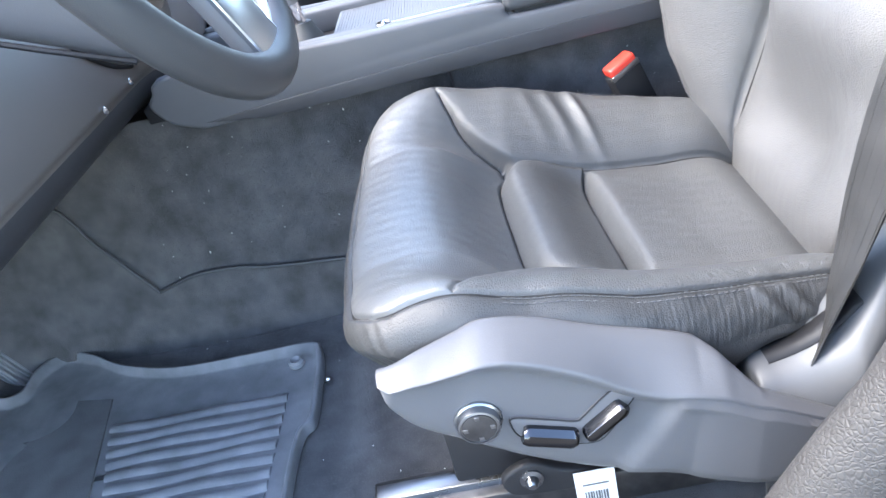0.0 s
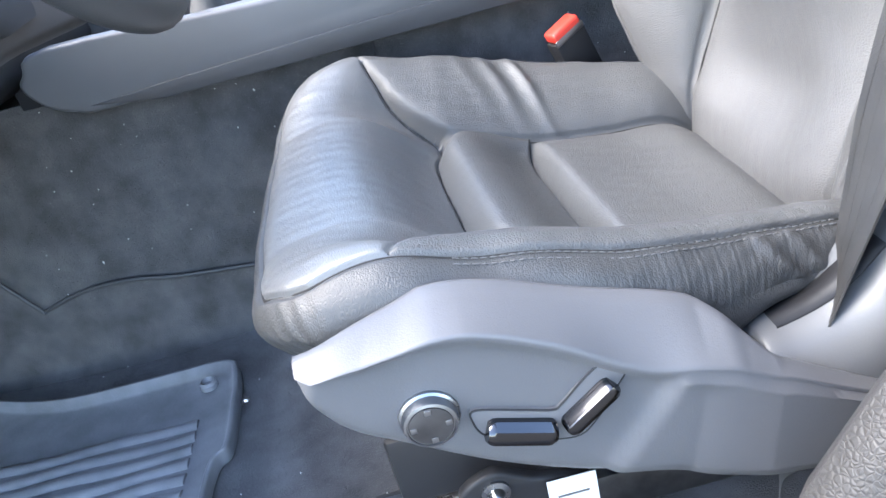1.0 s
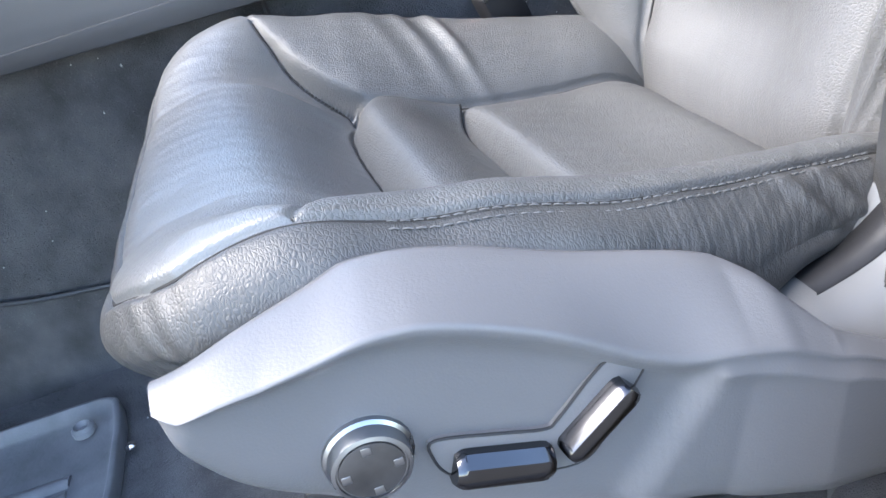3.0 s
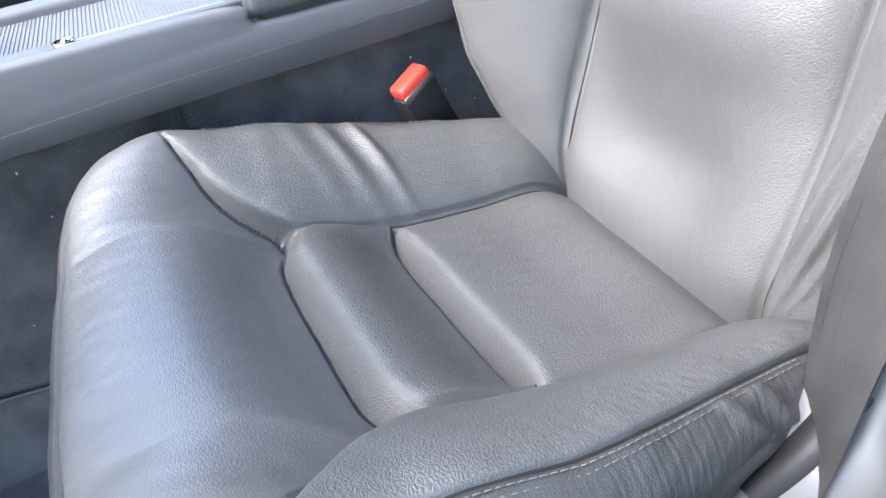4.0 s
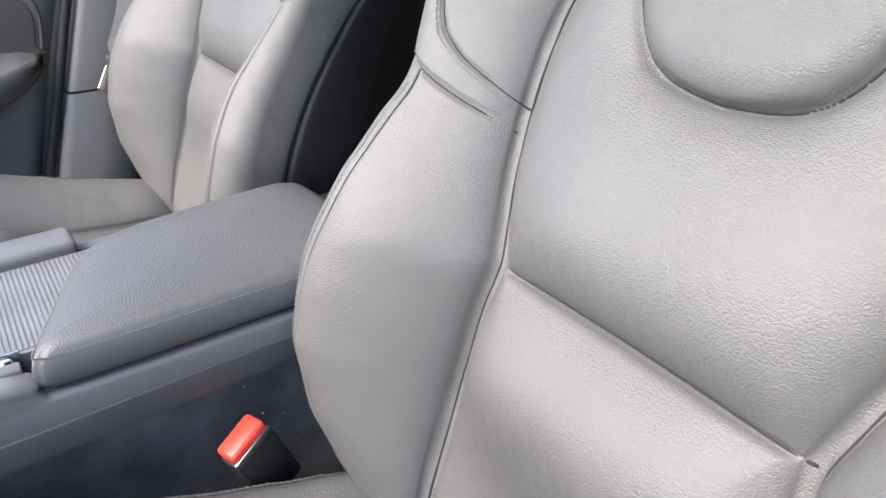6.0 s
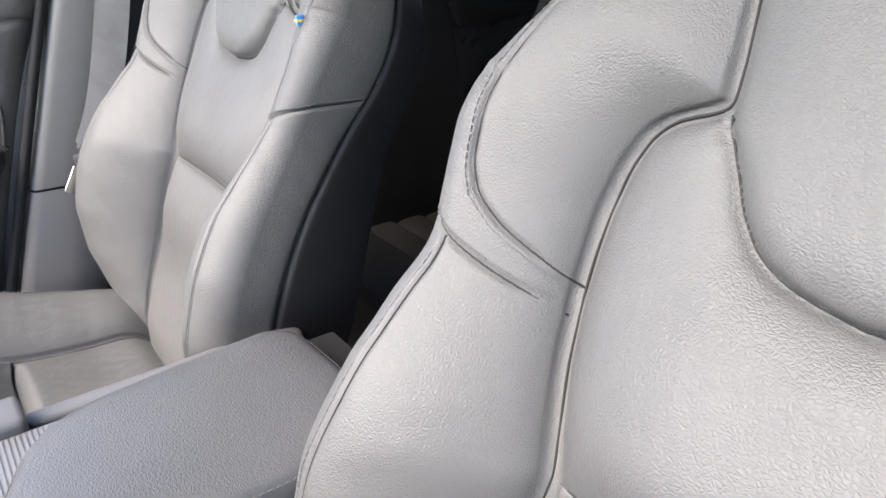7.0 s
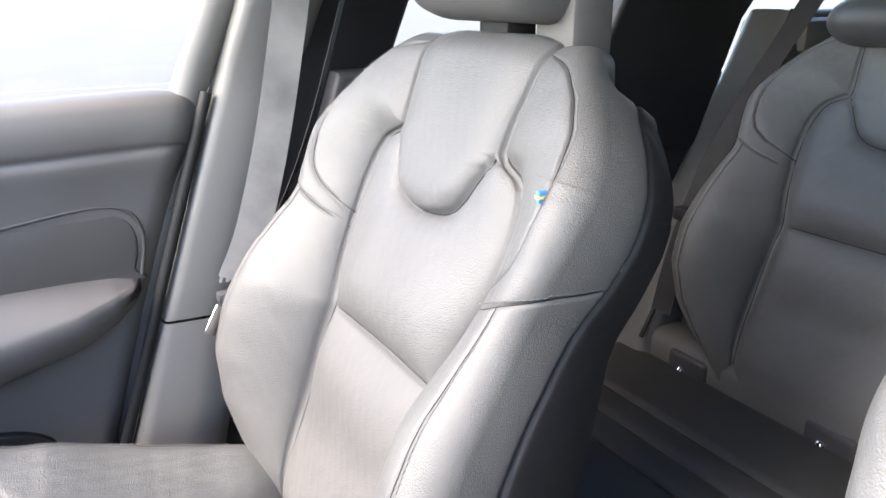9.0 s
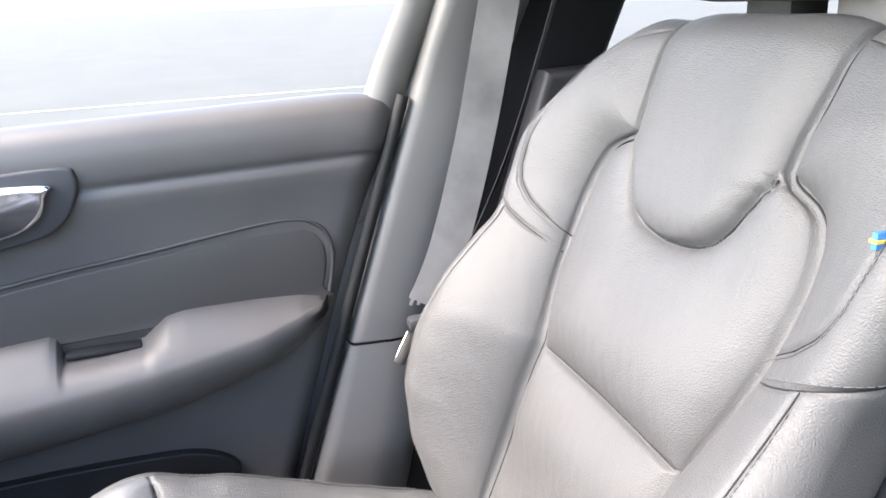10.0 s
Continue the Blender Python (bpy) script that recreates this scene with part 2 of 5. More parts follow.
# ---- padded seat surfaces ----
class Pad:
    """A cushion swept along a spine in the xz plane. s runs along the spine in metres; k from -8 to 8 across it:
    0 the middle, 2 the foot of the side bolster, 6 its outer edge, 8 the end of the side wall.
    Each row of the table: foot, outer edge, bolster height, crown, rim radius, rim drop, end of the side wall,
    how softly the bolster rises. With reach, the bolster rises over that distance from its foot line, in any direction."""

    def __init__(self, spine, table, bend=None, lift=None, centre_y=0.0, full=1.7, reach=0.0):
        P = np.array(smooth_loop([(x, 0, z) for x, z in spine], 40, closed=False))[:, [0, 2]]
        d = np.r_[0, np.cumsum(np.hypot(*np.diff(P, axis=0).T))]
        self.length = d[-1]
        self.S = np.linspace(0, d[-1], 600)
        self.X, self.Z = np.interp(self.S, d, P[:, 0]), np.interp(self.S, d, P[:, 1])
        tx, tz = np.gradient(self.X, self.S), np.gradient(self.Z, self.S)
        n = np.hypot(tx, tz)
        self.NX, self.NZ = -tz / n, tx / n
        self.knots = np.array([d[min(40 * i, len(d) - 1)] for i in range(len(table))])
        self.T = []
        for c in range(8):
            n = 9 if c == 0 else 24
            ker = np.exp(-np.linspace(-2, 2, 2 * n + 1) ** 2)
            ker /= ker.sum()
            col = np.interp(self.S, self.knots, [r[c] for r in table])
            self.T.append(np.convolve(np.pad(col, n, mode="edge"), ker, mode="valid"))
        self.bend, self.lift, self.cy, self.full, self.reach = bend, lift, centre_y, full, reach
        if reach:
            self.ygrid = np.linspace(0, 0.3, 240)
            foot = self.T[0]
            far = np.array([np.sqrt(((self.S[i] - self.S[None]) ** 2 + (self.ygrid[:, None] - foot[None]) ** 2).min(1)) for i in range(600)])
            signed = far * np.sign(self.ygrid[None, :] - foot[:, None])
            rise, ker = np.clip(signed / reach, 0, 1), np.exp(-np.linspace(-2, 2, 41) ** 2)
            ker /= ker.sum()
            even = np.apply_along_axis(lambda r: np.convolve(np.pad(r, 20, mode="edge"), ker, mode="valid"), 0, rise)
            even = np.apply_along_axis(lambda r: np.convolve(np.pad(r, 20, mode="edge"), ker, mode="valid"), 1, even)
            near = np.clip(signed / 0.035, 0, 1)
            self.rise = np.where(signed < 0, signed / reach, rise + (even - rise) * near * near * (3 - 2 * near))

    def k_of(self, s, y):
        """The k at which the bolster of row s is y metres from the middle."""
        foot, edge = (np.interp(s, self.S, self.T[c]) for c in (0, 1))
        return 2 + 4 * np.arcsin(np.clip((np.asarray(y) - foot) / (edge - foot), 0, 1)) * 2 / math.pi

    def s_of(self, axis, value):
        """The s at which the spine passes a given x or z, on its longest side."""
        A = {"x": self.X, "z": self.Z}[axis]
        i = np.argmin(A) if axis == "x" else 0
        return float(np.interp(value, A[i:], self.S[i:]))

    def at(self, s, k):
        s, k = np.broadcast_arrays(np.asarray(s, float), np.asarray(k, float))
        a = np.abs(k)
        f = np.clip(s / self.length, 0, 1) * 599
        i0 = np.clip(f.astype(int), 0, 598)
        fr = f - i0
        g = lambda A: A[i0] * (1 - fr) + A[i0 + 1] * fr
        foot, edge, high, crown, rim, drop, end, soft = (g(c) for c in self.T)
        t = np.sin(np.clip((a - 2) / 4, 0, 1) * math.pi / 2)
        y = np.where(a < 2, foot * a / 2, foot + (edge - foot) * t)
        rise = np.clip(t / 0.8, 0, 1)
        if self.reach:
            c = np.clip(y / 0.3, 0, 1) * 239
            j0 = np.clip(c.astype(int), 0, 238)
            cf = c - j0
            F = self.rise
            rise = (F[i0, j0] * (1 - cf) + F[i0, j0 + 1] * cf) * (1 - fr) + (F[i0 + 1, j0] * (1 - cf) + F[i0 + 1, j0 + 1] * cf) * fr
            rise = np.clip(rise, 0, 1)
        rise = (1 - (1 - rise) ** self.full) * (1 - soft) + rise * rise * (3 - 2 * rise) * soft
        h = np.where(a < 2, crown * (1 - (a / 2) ** 4), high * rise)
        e = np.clip((y - edge + rim) / rim, 0, 1)
        h = h - np.where(a < 2, 0, drop * (1 - np.sqrt(1 - e * e * 0.998)))
        u = np.clip((a - 6) / 2, 0, 1)
        h = h + (end - h) * u
        y = (y + 0.004 * np.sin(math.pi * u) - 0.010 * u * u) * np.where(k < 0, -1, 1)
        x, z = g(self.X) + g(self.NX) * h, g(self.Z) + g(self.NZ) * h
        if self.bend is not None:
            x = x + self.bend(x, y, z, s)
        if self.lift is not None:
            z = z + self.lift(x, y, z)
        return np.stack([x, y + self.cy, z], -1)

    def build(self, ns, nk, seams, extra=None, k_range=(-8, 8), s_range=None):
        s0, s1 = s_range or (0, self.length)
        s, k = np.meshgrid(np.linspace(s0, s1, ns), np.linspace(*k_range, nk), indexing="ij")
        P = self.at(s, k)
        N = np.cross(np.gradient(P, axis=1), np.gradient(P, axis=0))
        N /= np.linalg.norm(N, axis=-1, keepdims=True) + 1e-12
        if N[ns // 2, nk // 2] @ np.array([self.NX[300], 0, self.NZ[300]]) < 0:
            N = -N
        flat = P.reshape(-1, 3)
        disp = np.zeros(len(flat))
        self.cords = []
        for line, wide, wide_r, deep, deep_r in seams:
            L = np.array(line, float)
            rough = self.at(L[:, 0], L[:, 1])
            count = max(12, int(np.linalg.norm(np.diff(rough, axis=0), axis=1).sum() / 0.0016))
            u = np.linspace(0, len(L) - 1, count)
            Q = self.at(np.interp(u, range(len(L)), L[:, 0]), np.interp(u, range(len(L)), L[:, 1]))
            self.cords.append((Q, 0.0010 if deep > 0.0033 else 0.0008))
            d, at_q = np.full(len(flat), 9.0), np.zeros(len(flat))
            near = np.where(((flat > Q.min(0) - 0.08) & (flat < Q.max(0) + 0.08)).all(1))[0]
            for c in range(0, len(near), 4000):
                ix = near[c:c + 4000]
                D = ((flat[ix, None] - Q[None]) ** 2).sum(-1)
                q = D.argmin(1)
                best = D.min(1)
                for step in (-1, 1):
                    A, B = Q[q], Q[np.clip(q + step, 0, count - 1)]
                    AB, AP = B - A, flat[ix] - A
                    u = np.clip((AP * AB).sum(1) / ((AB * AB).sum(1) + 1e-15), 0, 1)
                    best = np.minimum(best, ((AP - u[:, None] * AB) ** 2).sum(1))
                at_q[ix] = q
                d[ix] = np.sqrt(best)
            if isinstance(wide, (list, tuple)):
                wide = np.interp(at_q / (count - 1), np.linspace(0, 1, len(wide)), wide)
            disp = np.minimum(disp, -wide * np.exp(-(d / wide_r) ** 1.25) - deep * np.exp(-(d / deep_r) ** 2))
        if extra is not None:
            disp = disp + extra(s, k, P).ravel()
        P2 = P + N * disp.reshape(s.shape)[..., None]
        N2 = np.cross(np.gradient(P2, axis=1), np.gradient(P2, axis=0))
        N2 /= np.linalg.norm(N2, axis=-1, keepdims=True) + 1e-12
        if (N2 * N).sum() < 0:
            N2 = -N2
        self.s, self.k, self.P, self.N, self.base = s, k, P2, N2, P
        return self

    def pieces(self, region):
        """Splits the built grid by region(s, k) of the face middles; gives a mesh for each region number."""
        ns, nk = self.s.shape
        sm = (self.s[:-1, :-1] + self.s[1:, 1:]) / 2
        km = (self.k[:-1, :-1] + self.k[1:, 1:]) / 2
        R = region(sm, km)
        idx = np.arange(ns * nk).reshape(ns, nk)
        quads = np.stack([idx[:-1, :-1], idx[:-1, 1:], idx[1:, 1:], idx[1:, :-1]], -1)
        V, N = self.P.reshape(-1, 3), self.N.reshape(-1, 3)
        a, b, c = V[quads[ns // 2, nk // 2, 0]], V[quads[ns // 2, nk // 2, 1]], V[quads[ns // 2, nk // 2, 2]]
        if np.cross(b - a, c - a) @ N[quads[ns // 2, nk // 2, 0]] < 0:
            quads = quads[..., ::-1]
        out = {}
        for r in np.unique(R):
            q = quads[R == r]
            used, inv = np.unique(q, return_inverse=True)
            out[int(r)] = mesh_of("pad", V[used], inv.reshape(-1, 4), normals=N[used])
        return out

    def cord_meshes(self):
        """Thin cords that lie in the bottom of the seam grooves."""
        out = []
        base = self.base.reshape(-1, 3)
        final = self.P.reshape(-1, 3)
        for Q, r in self.cords:
            Q = Q[::2]
            near = np.where(((base > Q.min(0) - 0.012) & (base < Q.max(0) + 0.012)).all(1))[0]
            pts = []
            for q in Q:
                d = ((base[near] - q) ** 2).sum(1)
                ix = np.argpartition(d, 6)[:6]
                w = 1 / (d[ix] + 1e-8)
                pts.append((final[near[ix]] * w[:, None]).sum(0) / w.sum())
            pts = np.array(pts)
            for _ in range(8):
                pts[1:-1] = (pts[:-2] + 2 * pts[1:-1] + pts[2:]) / 4
            me = bpy.data.meshes.new("seam")
            bm = tube_bm(pts, r, 6)
            bm.to_mesh(me)
            bm.free()
            out.append(me)
        return out

    def stitches(self, line, gap=0.006, size=0.0042, r=0.00045, lift=0.0004):
        """A row of short thread stitches along a line of (s, k)."""
        L = np.array(line, float)
        u = np.linspace(0, len(L) - 1, 60 * (len(L) - 1) + 1)
        ss, kk = np.interp(u, range(len(L)), L[:, 0]), np.interp(u, range(len(L)), L[:, 1])
        Q = self.at(ss, kk)
        nrm = np.cross(self.at(ss, kk + 0.02) - Q, self.at(ss + 0.001, kk) - Q)
        nrm /= np.linalg.norm(nrm, axis=1, keepdims=True) + 1e-12
        m, h = self.length * 0.5, 0.01
        way = np.cross(self.at(m, h) - self.at(m, 0), self.at(m + h, 0) - self.at(m, 0)) @ np.array([self.NX[300], 0.0, self.NZ[300]])
        nrm = nrm * (1.0 if way > 0 else -1.0)
        d = np.r_[0, np.cumsum(np.linalg.norm(np.diff(Q, axis=0), axis=1))]
        bm = bmesh.new()
        for c in np.arange(gap, d[-1] - gap, gap):
            pts = []
            for o in (-0.5, 0.0, 0.5):
                p = np.array([np.interp(c + o * size, d, Q[:, a]) for a in range(3)])
                n = np.array([np.interp(c, d, nrm[:, a]) for a in range(3)])
                pts.append(p + n * (lift if o == 0 else lift * 0.2))
            tube_bm(pts, r, 5, bm)
        return bm

# ---- seats ----
FLOOR = 0.09
U = Vector((0.3593, 0, 0.9333))          # up along the backrest
NF = Vector((-0.9333, 0, 0.3593))        # forward from the backrest
BASE = Vector((0.42, 0, 0.305))          # foot of the backrest


def wrinkle(P, freq, seed):
    """Smooth value noise on points."""
    out = np.zeros(P.shape[:-1])
    rng = np.random.default_rng(seed)
    for o in range(5):
        d = rng.normal(size=3)
        d /= np.linalg.norm(d)
        out += np.sin((P @ d) * freq * (1 + 0.35 * o) + rng.uniform(0, 6)) / 5
    return out


def thread(bm):
    me = bpy.data.meshes.new("stitching")
    bm.to_mesh(me)
    bm.free()
    return me


def make_cushion_pad(worn):
    spine = [(0.12, 0.287), (0.075, 0.284), (0.034, 0.291), (0.002, 0.314), (-0.014, 0.344), (0.010, 0.369), (0.075, 0.376), (0.16, 0.350), (0.25, 0.315), (0.33, 0.302), (0.40, 0.294), (0.452, 0.25)]
    table = [(0.11, 0.215, 0.0, 0, 0.06, 0.03, -0.082, 1), (0.11, 0.222, 0.0, 0, 0.06, 0.03, -0.082, 1), (0.11, 0.230, 0.0, 0, 0.06, 0.03, -0.082, 1), (0.11, 0.236, 0.0, 0, 0.06, 0.032, -0.082, 1),
             (0.11, 0.240, 0.002, 0, 0.06, 0.034, -0.082, 1), (0.112, 0.245, 0.010, 0, 0.055, 0.038, -0.082, 1), (0.113, 0.250, 0.030, 0, 0.05, 0.042, -0.082, 1), (0.114, 0.252, 0.050, -0.002, 0.05, 0.046, -0.07, 0.4),
             (0.115, 0.246, 0.058, -0.004, 0.05, 0.048, -0.05, 0), (0.116, 0.225, 0.052, -0.004, 0.042, 0.034, 0.0, 0), (0.118, 0.208, 0.042, -0.002, 0.036, 0.03, 0.0, 0), (0.118, 0.200, 0.036, 0, 0.034, 0.03, 0.0, 0)]

    def bend(x, y, z, s):
        fade = np.clip((0.17 - x) / 0.15, 0, 1)
        return 0.034 * (np.abs(y) / 0.23) ** 2.6 * fade * fade * (3 - 2 * fade)

    def lift(x, y, z):
        fade = np.clip((0.16 - x) / 0.14, 0, 1)
        return (np.abs(y) / 0.23) ** 2.6 * (0.032 + 0.004 * np.clip((0.36 - z) / 0.06, 0, 1)) * fade * fade * (3 - 2 * fade)
    pad = Pad(spine, table, bend, lift)
    i = int(np.argmin(pad.X))
    at_x = lambda x: float(np.interp(x, pad.X[i:], pad.S[i:]))
    s_strip, s_rear, s_tip, s_out = at_x(0.16), at_x(0.25), at_x(0.10), at_x(0.112)
    s_hem = at_x(-0.004)

    def skew(k):
        # the seams of the used seat are dragged back on the side where people slide in
        return (0.014 if worn else 0.0) * np.clip((2 - k) / 4, 0, 1) * np.clip((4 - np.abs(k)) / 2, 0, 1)

    def rear_seam(k):
        return s_rear + skew(k)

    def front(k):
        a = np.abs(k)
        e = np.clip((a - 2) / 1.7, 0, 1)
        return np.where(a < 2, s_strip + 0.012 * np.clip((a - 1.35) / 0.65, 0, 1) ** 2, s_strip + 0.012 * (1 - e) ** 2 + (s_tip - s_strip) * (1 - (1 - e) ** 2.4)) - np.clip(a - 3.2, 0, 1.2) * 0.022 + skew(k)

    def side(s):
        x = np.interp(s, pad.S, pad.X)
        y = np.interp(x, [0.0, 0.09, 0.15, 0.21, 0.27, 0.33, 0.40], [0.222, 0.224, 0.2235, 0.2215, 0.2125, 0.203, 0.193])
        return pad.k_of(s, y) - 0.9 * np.clip((s_hem + 0.025 - s) / 0.025, 0, 1) ** 2
    kk = np.linspace(2, 4.3, 12)
    seams = [([(float(front(k)), k) for k in np.linspace(-2, 2, 25)], 0.001, 0.008, 0.0035, 0.0024), ([(float(rear_seam(k)), k) for k in np.linspace(-2, 2, 9)], 0.001, 0.008, 0.0035, 0.0024)]
    hem = float(side(s_hem))
    seams.append(([(s_hem, k) for k in np.linspace(-hem, hem, 20)], 0.0012, 0.006, 0.0034, 0.0024))
    for g in (-1, 1):
        seams.append(([(float(front(g * k)), g * k) for k in kk if k < 4.0], [0.005, 0.004, 0.002], 0.012, 0.0035, 0.0024))
        seams.append(([(float(front(g * k)), g * k) for k in np.linspace(3.8, 4.35, 6)], 0.001, 0.008, 0.0022, 0.0024))
        seams.append(([(s, g * 2) for s in np.linspace(s_strip + 0.012, pad.length, 8)], 0.005, 0.014, 0.004, 0.0026))
        seams.append(([(s, g * float(side(s))) for s in np.linspace(s_hem, pad.length, 40)], 0.0012, 0.006, 0.0034, 0.0024))

    def extra(s, k, P):
        x, y, z = P[..., 0], P[..., 1], P[..., 2]
        a = np.abs(k)
        bol = np.exp(-((a - 3.3) / 0.9) ** 2)
        edge = front(k)
        fore = np.clip(edge - s, 0, 1)
        back = rear_seam(k)
        strip = np.clip(back - s, 0, 1) * (s > s_strip)
        span = np.exp(-(a / 3.1) ** 4)
        deep = 0.031 * np.exp(-(a / 3.0) ** 4)
        saw = np.where(s < edge, 0.007 * span * np.exp(-((fore - 0.095) / 0.05) ** 2) - deep * np.exp(-(fore / 0.056) ** 1.5), -deep * np.exp(-(np.clip(s - edge, 0, 1) / 0.0045) ** 1.3))
        rear = 0.028 * np.clip(1 - (a / 2) ** 12, 0, 1)
        saw = saw + np.where((s >= edge) & (s < back) & (a < 2), 0.011 * np.exp(-(strip / 0.09) ** 6) * (1 - np.exp(-np.clip(s - edge, 0, 1) / 0.008)) - rear * np.exp(-(strip / 0.048) ** 1.6), 0.0)
        saw = saw + np.where((s >= back) & (a < 2), 0.009 * (1 - np.exp(-np.clip(s - back, 0, 1) / 0.006)) * np.exp(-((s - back) / 0.09) ** 2) * np.clip(1 - (a / 2) ** 4, 0, 1) - rear * np.exp(-(np.clip(s - back, 0, 1) / 0.004) ** 1.3), 0.0)
        wave = x - 0.262 + 0.25 * (np.abs(y) - 0.16)
        folds = (0.0042 * np.exp(-((wave - 0.006) / 0.006) ** 2) + 0.003 * np.exp(-((wave + 0.022) / 0.008) ** 2) + 0.0016 * np.exp(-((wave + 0.05) / 0.009) ** 2) - 0.002 * np.exp(-((wave + 0.009) / 0.008) ** 2)) * bol * (y > 0)
        seam = side(s)
        low = np.clip((a - seam) / 0.25, 0, 1) * np.clip((6.4 - a) / 0.6, 0, 1)
        late = np.clip((x - 0.17) / 0.12, 0, 1)
        side_wr = (0.0007 * wrinkle(P * np.array([1.0, 0.3, 0.35]), 760, 21) * low + 0.0005 * wrinkle(P * np.array([1.0, 0.6, 0.4]), 640, 22) * np.exp(-((a - seam + 0.5) / 0.35) ** 2)) * late
        gather = 0.0034 * np.exp(-((x + 0.7 * z - 0.585) / 0.006) ** 2) * low + 0.0025 * np.exp(-((x + 0.8 * z - 0.60) / 0.005) ** 2) * low
        billow = 0.004 * np.exp(-((x - 0.215) / 0.03) ** 2) * np.exp(-((a - seam - 0.6) / 0.4) ** 2)
        corner = 0.0004 * np.sin(x * 500 + z * 350 + 2 * np.sin(z * 120)) * np.exp(-((x - 0.035) / 0.018) ** 2) * np.clip((a - seam) / 0.2, 0, 1)
        soft = 0.0015 * wrinkle(P, 55, 3) + 0.0006 * wrinkle(P, 190, 5)
        sag = -0.004 * np.exp(-((x - 0.33) / 0.07) ** 2) * np.exp(-(y / 0.07) ** 2)
        return soft * 0.6 + saw + (folds + (side_wr + gather + billow + corner) * (y < 0) + sag if worn else 0.0)
    pad.build(460, 433, seams, extra)

    def region(s, k):
        a = np.abs(k)
        r = np.where(s < front(k), 1, np.where(a > 2, np.where(k < 0, 4, 5), np.where(s < rear_seam(k), 2, 3)))
        return np.where(s < s_hem, 8, np.where(a > side(s), np.where(k < 0, 6, 7), r))
    lines = [[(s, g * (float(side(s)) + o)) for s in np.linspace(s_out, pad.length - 0.09, 14)] for g in (-1, 1) for o in (0.10, 0.22)]
    return pad.pieces(region), [thread(pad.stitches(l, 0.0055, 0.004, 0.00042, 0.0006)) for l in lines], pad.cord_meshes()


def make_back_pad(worn):
    vs = [-0.06, 0, 0.03, 0.07, 0.13, 0.2, 0.246, 0.28, 0.31, 0.35, 0.40, 0.43, 0.45, 0.462, 0.470, 0.50, 0.535, 0.562]
    off = [-0.018, 0.003, 0.007, 0.006, 0.004, 0.008, 0.009, 0.008, 0.007, 0.005, 0.002, 0.0, -0.001, -0.001, -0.001, 0, 0, -0.002]
    dims = [(0.120, 0.150, 0.012), (0.124, 0.182, 0.022), (0.125, 0.212, 0.040), (0.127, 0.242, 0.066), (0.128, 0.265, 0.088), (0.126, 0.269, 0.089), (0.121, 0.263, 0.081), (0.131, 0.258, 0.072), (0.140, 0.253, 0.063),
            (0.148, 0.244, 0.052), (0.151, 0.254, 0.050), (0.147, 0.258, 0.050), (0.139, 0.257, 0.047), (0.124, 0.255, 0.044), (0.099, 0.253, 0.040), (0.101, 0.236, 0.030), (0.107, 0.208, 0.020), (0.109, 0.180, 0.010)]
    arcs = [(0.582, -0.014, 0.109, 0.150), (0.590, -0.034, 0.106, 0.142), (0.585, -0.056, 0.103, 0.138), (0.55, -0.072, 0.103, 0.136)]
    p = lambda v, o: BASE + U * v + NF * o
    spine = [tuple(p(v, o).xz) for v, o in zip(vs, off)] + [tuple(p(a[0], a[1]).xz) for a in arcs]
    table = []
    for v, (ys, w, b) in zip(vs, dims):
        rim = float(np.interp(v, (0.0, 0.1, 0.3, 0.4, 0.5, 0.56), (0.03, 0.045, 0.036, 0.032, 0.034, 0.03)))
        table.append((ys, w, b, float(np.interp(v, (0.40, 0.44, 0.50), (0.003, 0.008, 0.012))), rim, rim * 0.95, -0.082, 0.15))
    for a, deep in zip(arcs, (0.95, 0.9, 0.8, 0.7)):
        table.append((a[2], a[3] + 0.022, 0.0, 0.006, 0.028, 0.028, -0.082 * deep, 0.15))

    def bend(x, y, z, s):
        # the outer bolster of the used seat is pressed back where people slide in
        side = np.clip((-y - 0.135) / 0.075, 0, 1)
        return 0.036 * side * side * (3 - 2 * side) * np.clip((0.66 - z) / 0.2, 0, 1)
    pad = Pad(spine, table, bend if worn else None, reach=0.10)
    base = pad.knots[1]
    s_of = lambda v: base + v
    foot_at = lambda v: np.interp(s_of(v), pad.S, pad.T[0])
    uv = [(0.396, 0.0), (0.398, 0.025), (0.402, 0.043), (0.410, 0.058), (0.424, 0.070), (0.440, 0.078), (0.456, 0.086), (0.470, 0.0945)]
    u_line = [(s_of(v), 2 * y / float(foot_at(v))) for v, y in uv]
    u_s, u_k = np.array(u_line).T
    # the wing panel's outline, its rounded lower corner running into the band
    wing_v = np.array([0.354, 0.357, 0.364, 0.374, 0.388, 0.405, 0.436, 0.468, 0.508, 0.536, 0.557, 0.567, 0.575])
    wing_y = np.array([0.140, 0.150, 0.168, 0.193, 0.212, 0.221, 0.225, 0.224, 0.212, 0.190, 0.162, 0.138, 0.114])
    wing = lambda v: np.where(v > wing_v[-1], 2.0, pad.k_of(s_of(v), np.interp(v, wing_v, wing_y)))
    band_lo = lambda a: np.interp(a, [2, 2.25, 3.02, 3.74, 4.7, 6, 7.1], [0.338, 0.341, 0.347, 0.354, 0.364, 0.378, 0.402])
    crest = 4.15
    trim_k = lambda v: np.interp(v, [0.1, 0.3, 0.42], [6.5, 6.65, 7.1])
    wing_line = [(s_of(v), float(wing(v))) for v in np.interp(np.linspace(0, 12, 60), range(13), wing_v)]
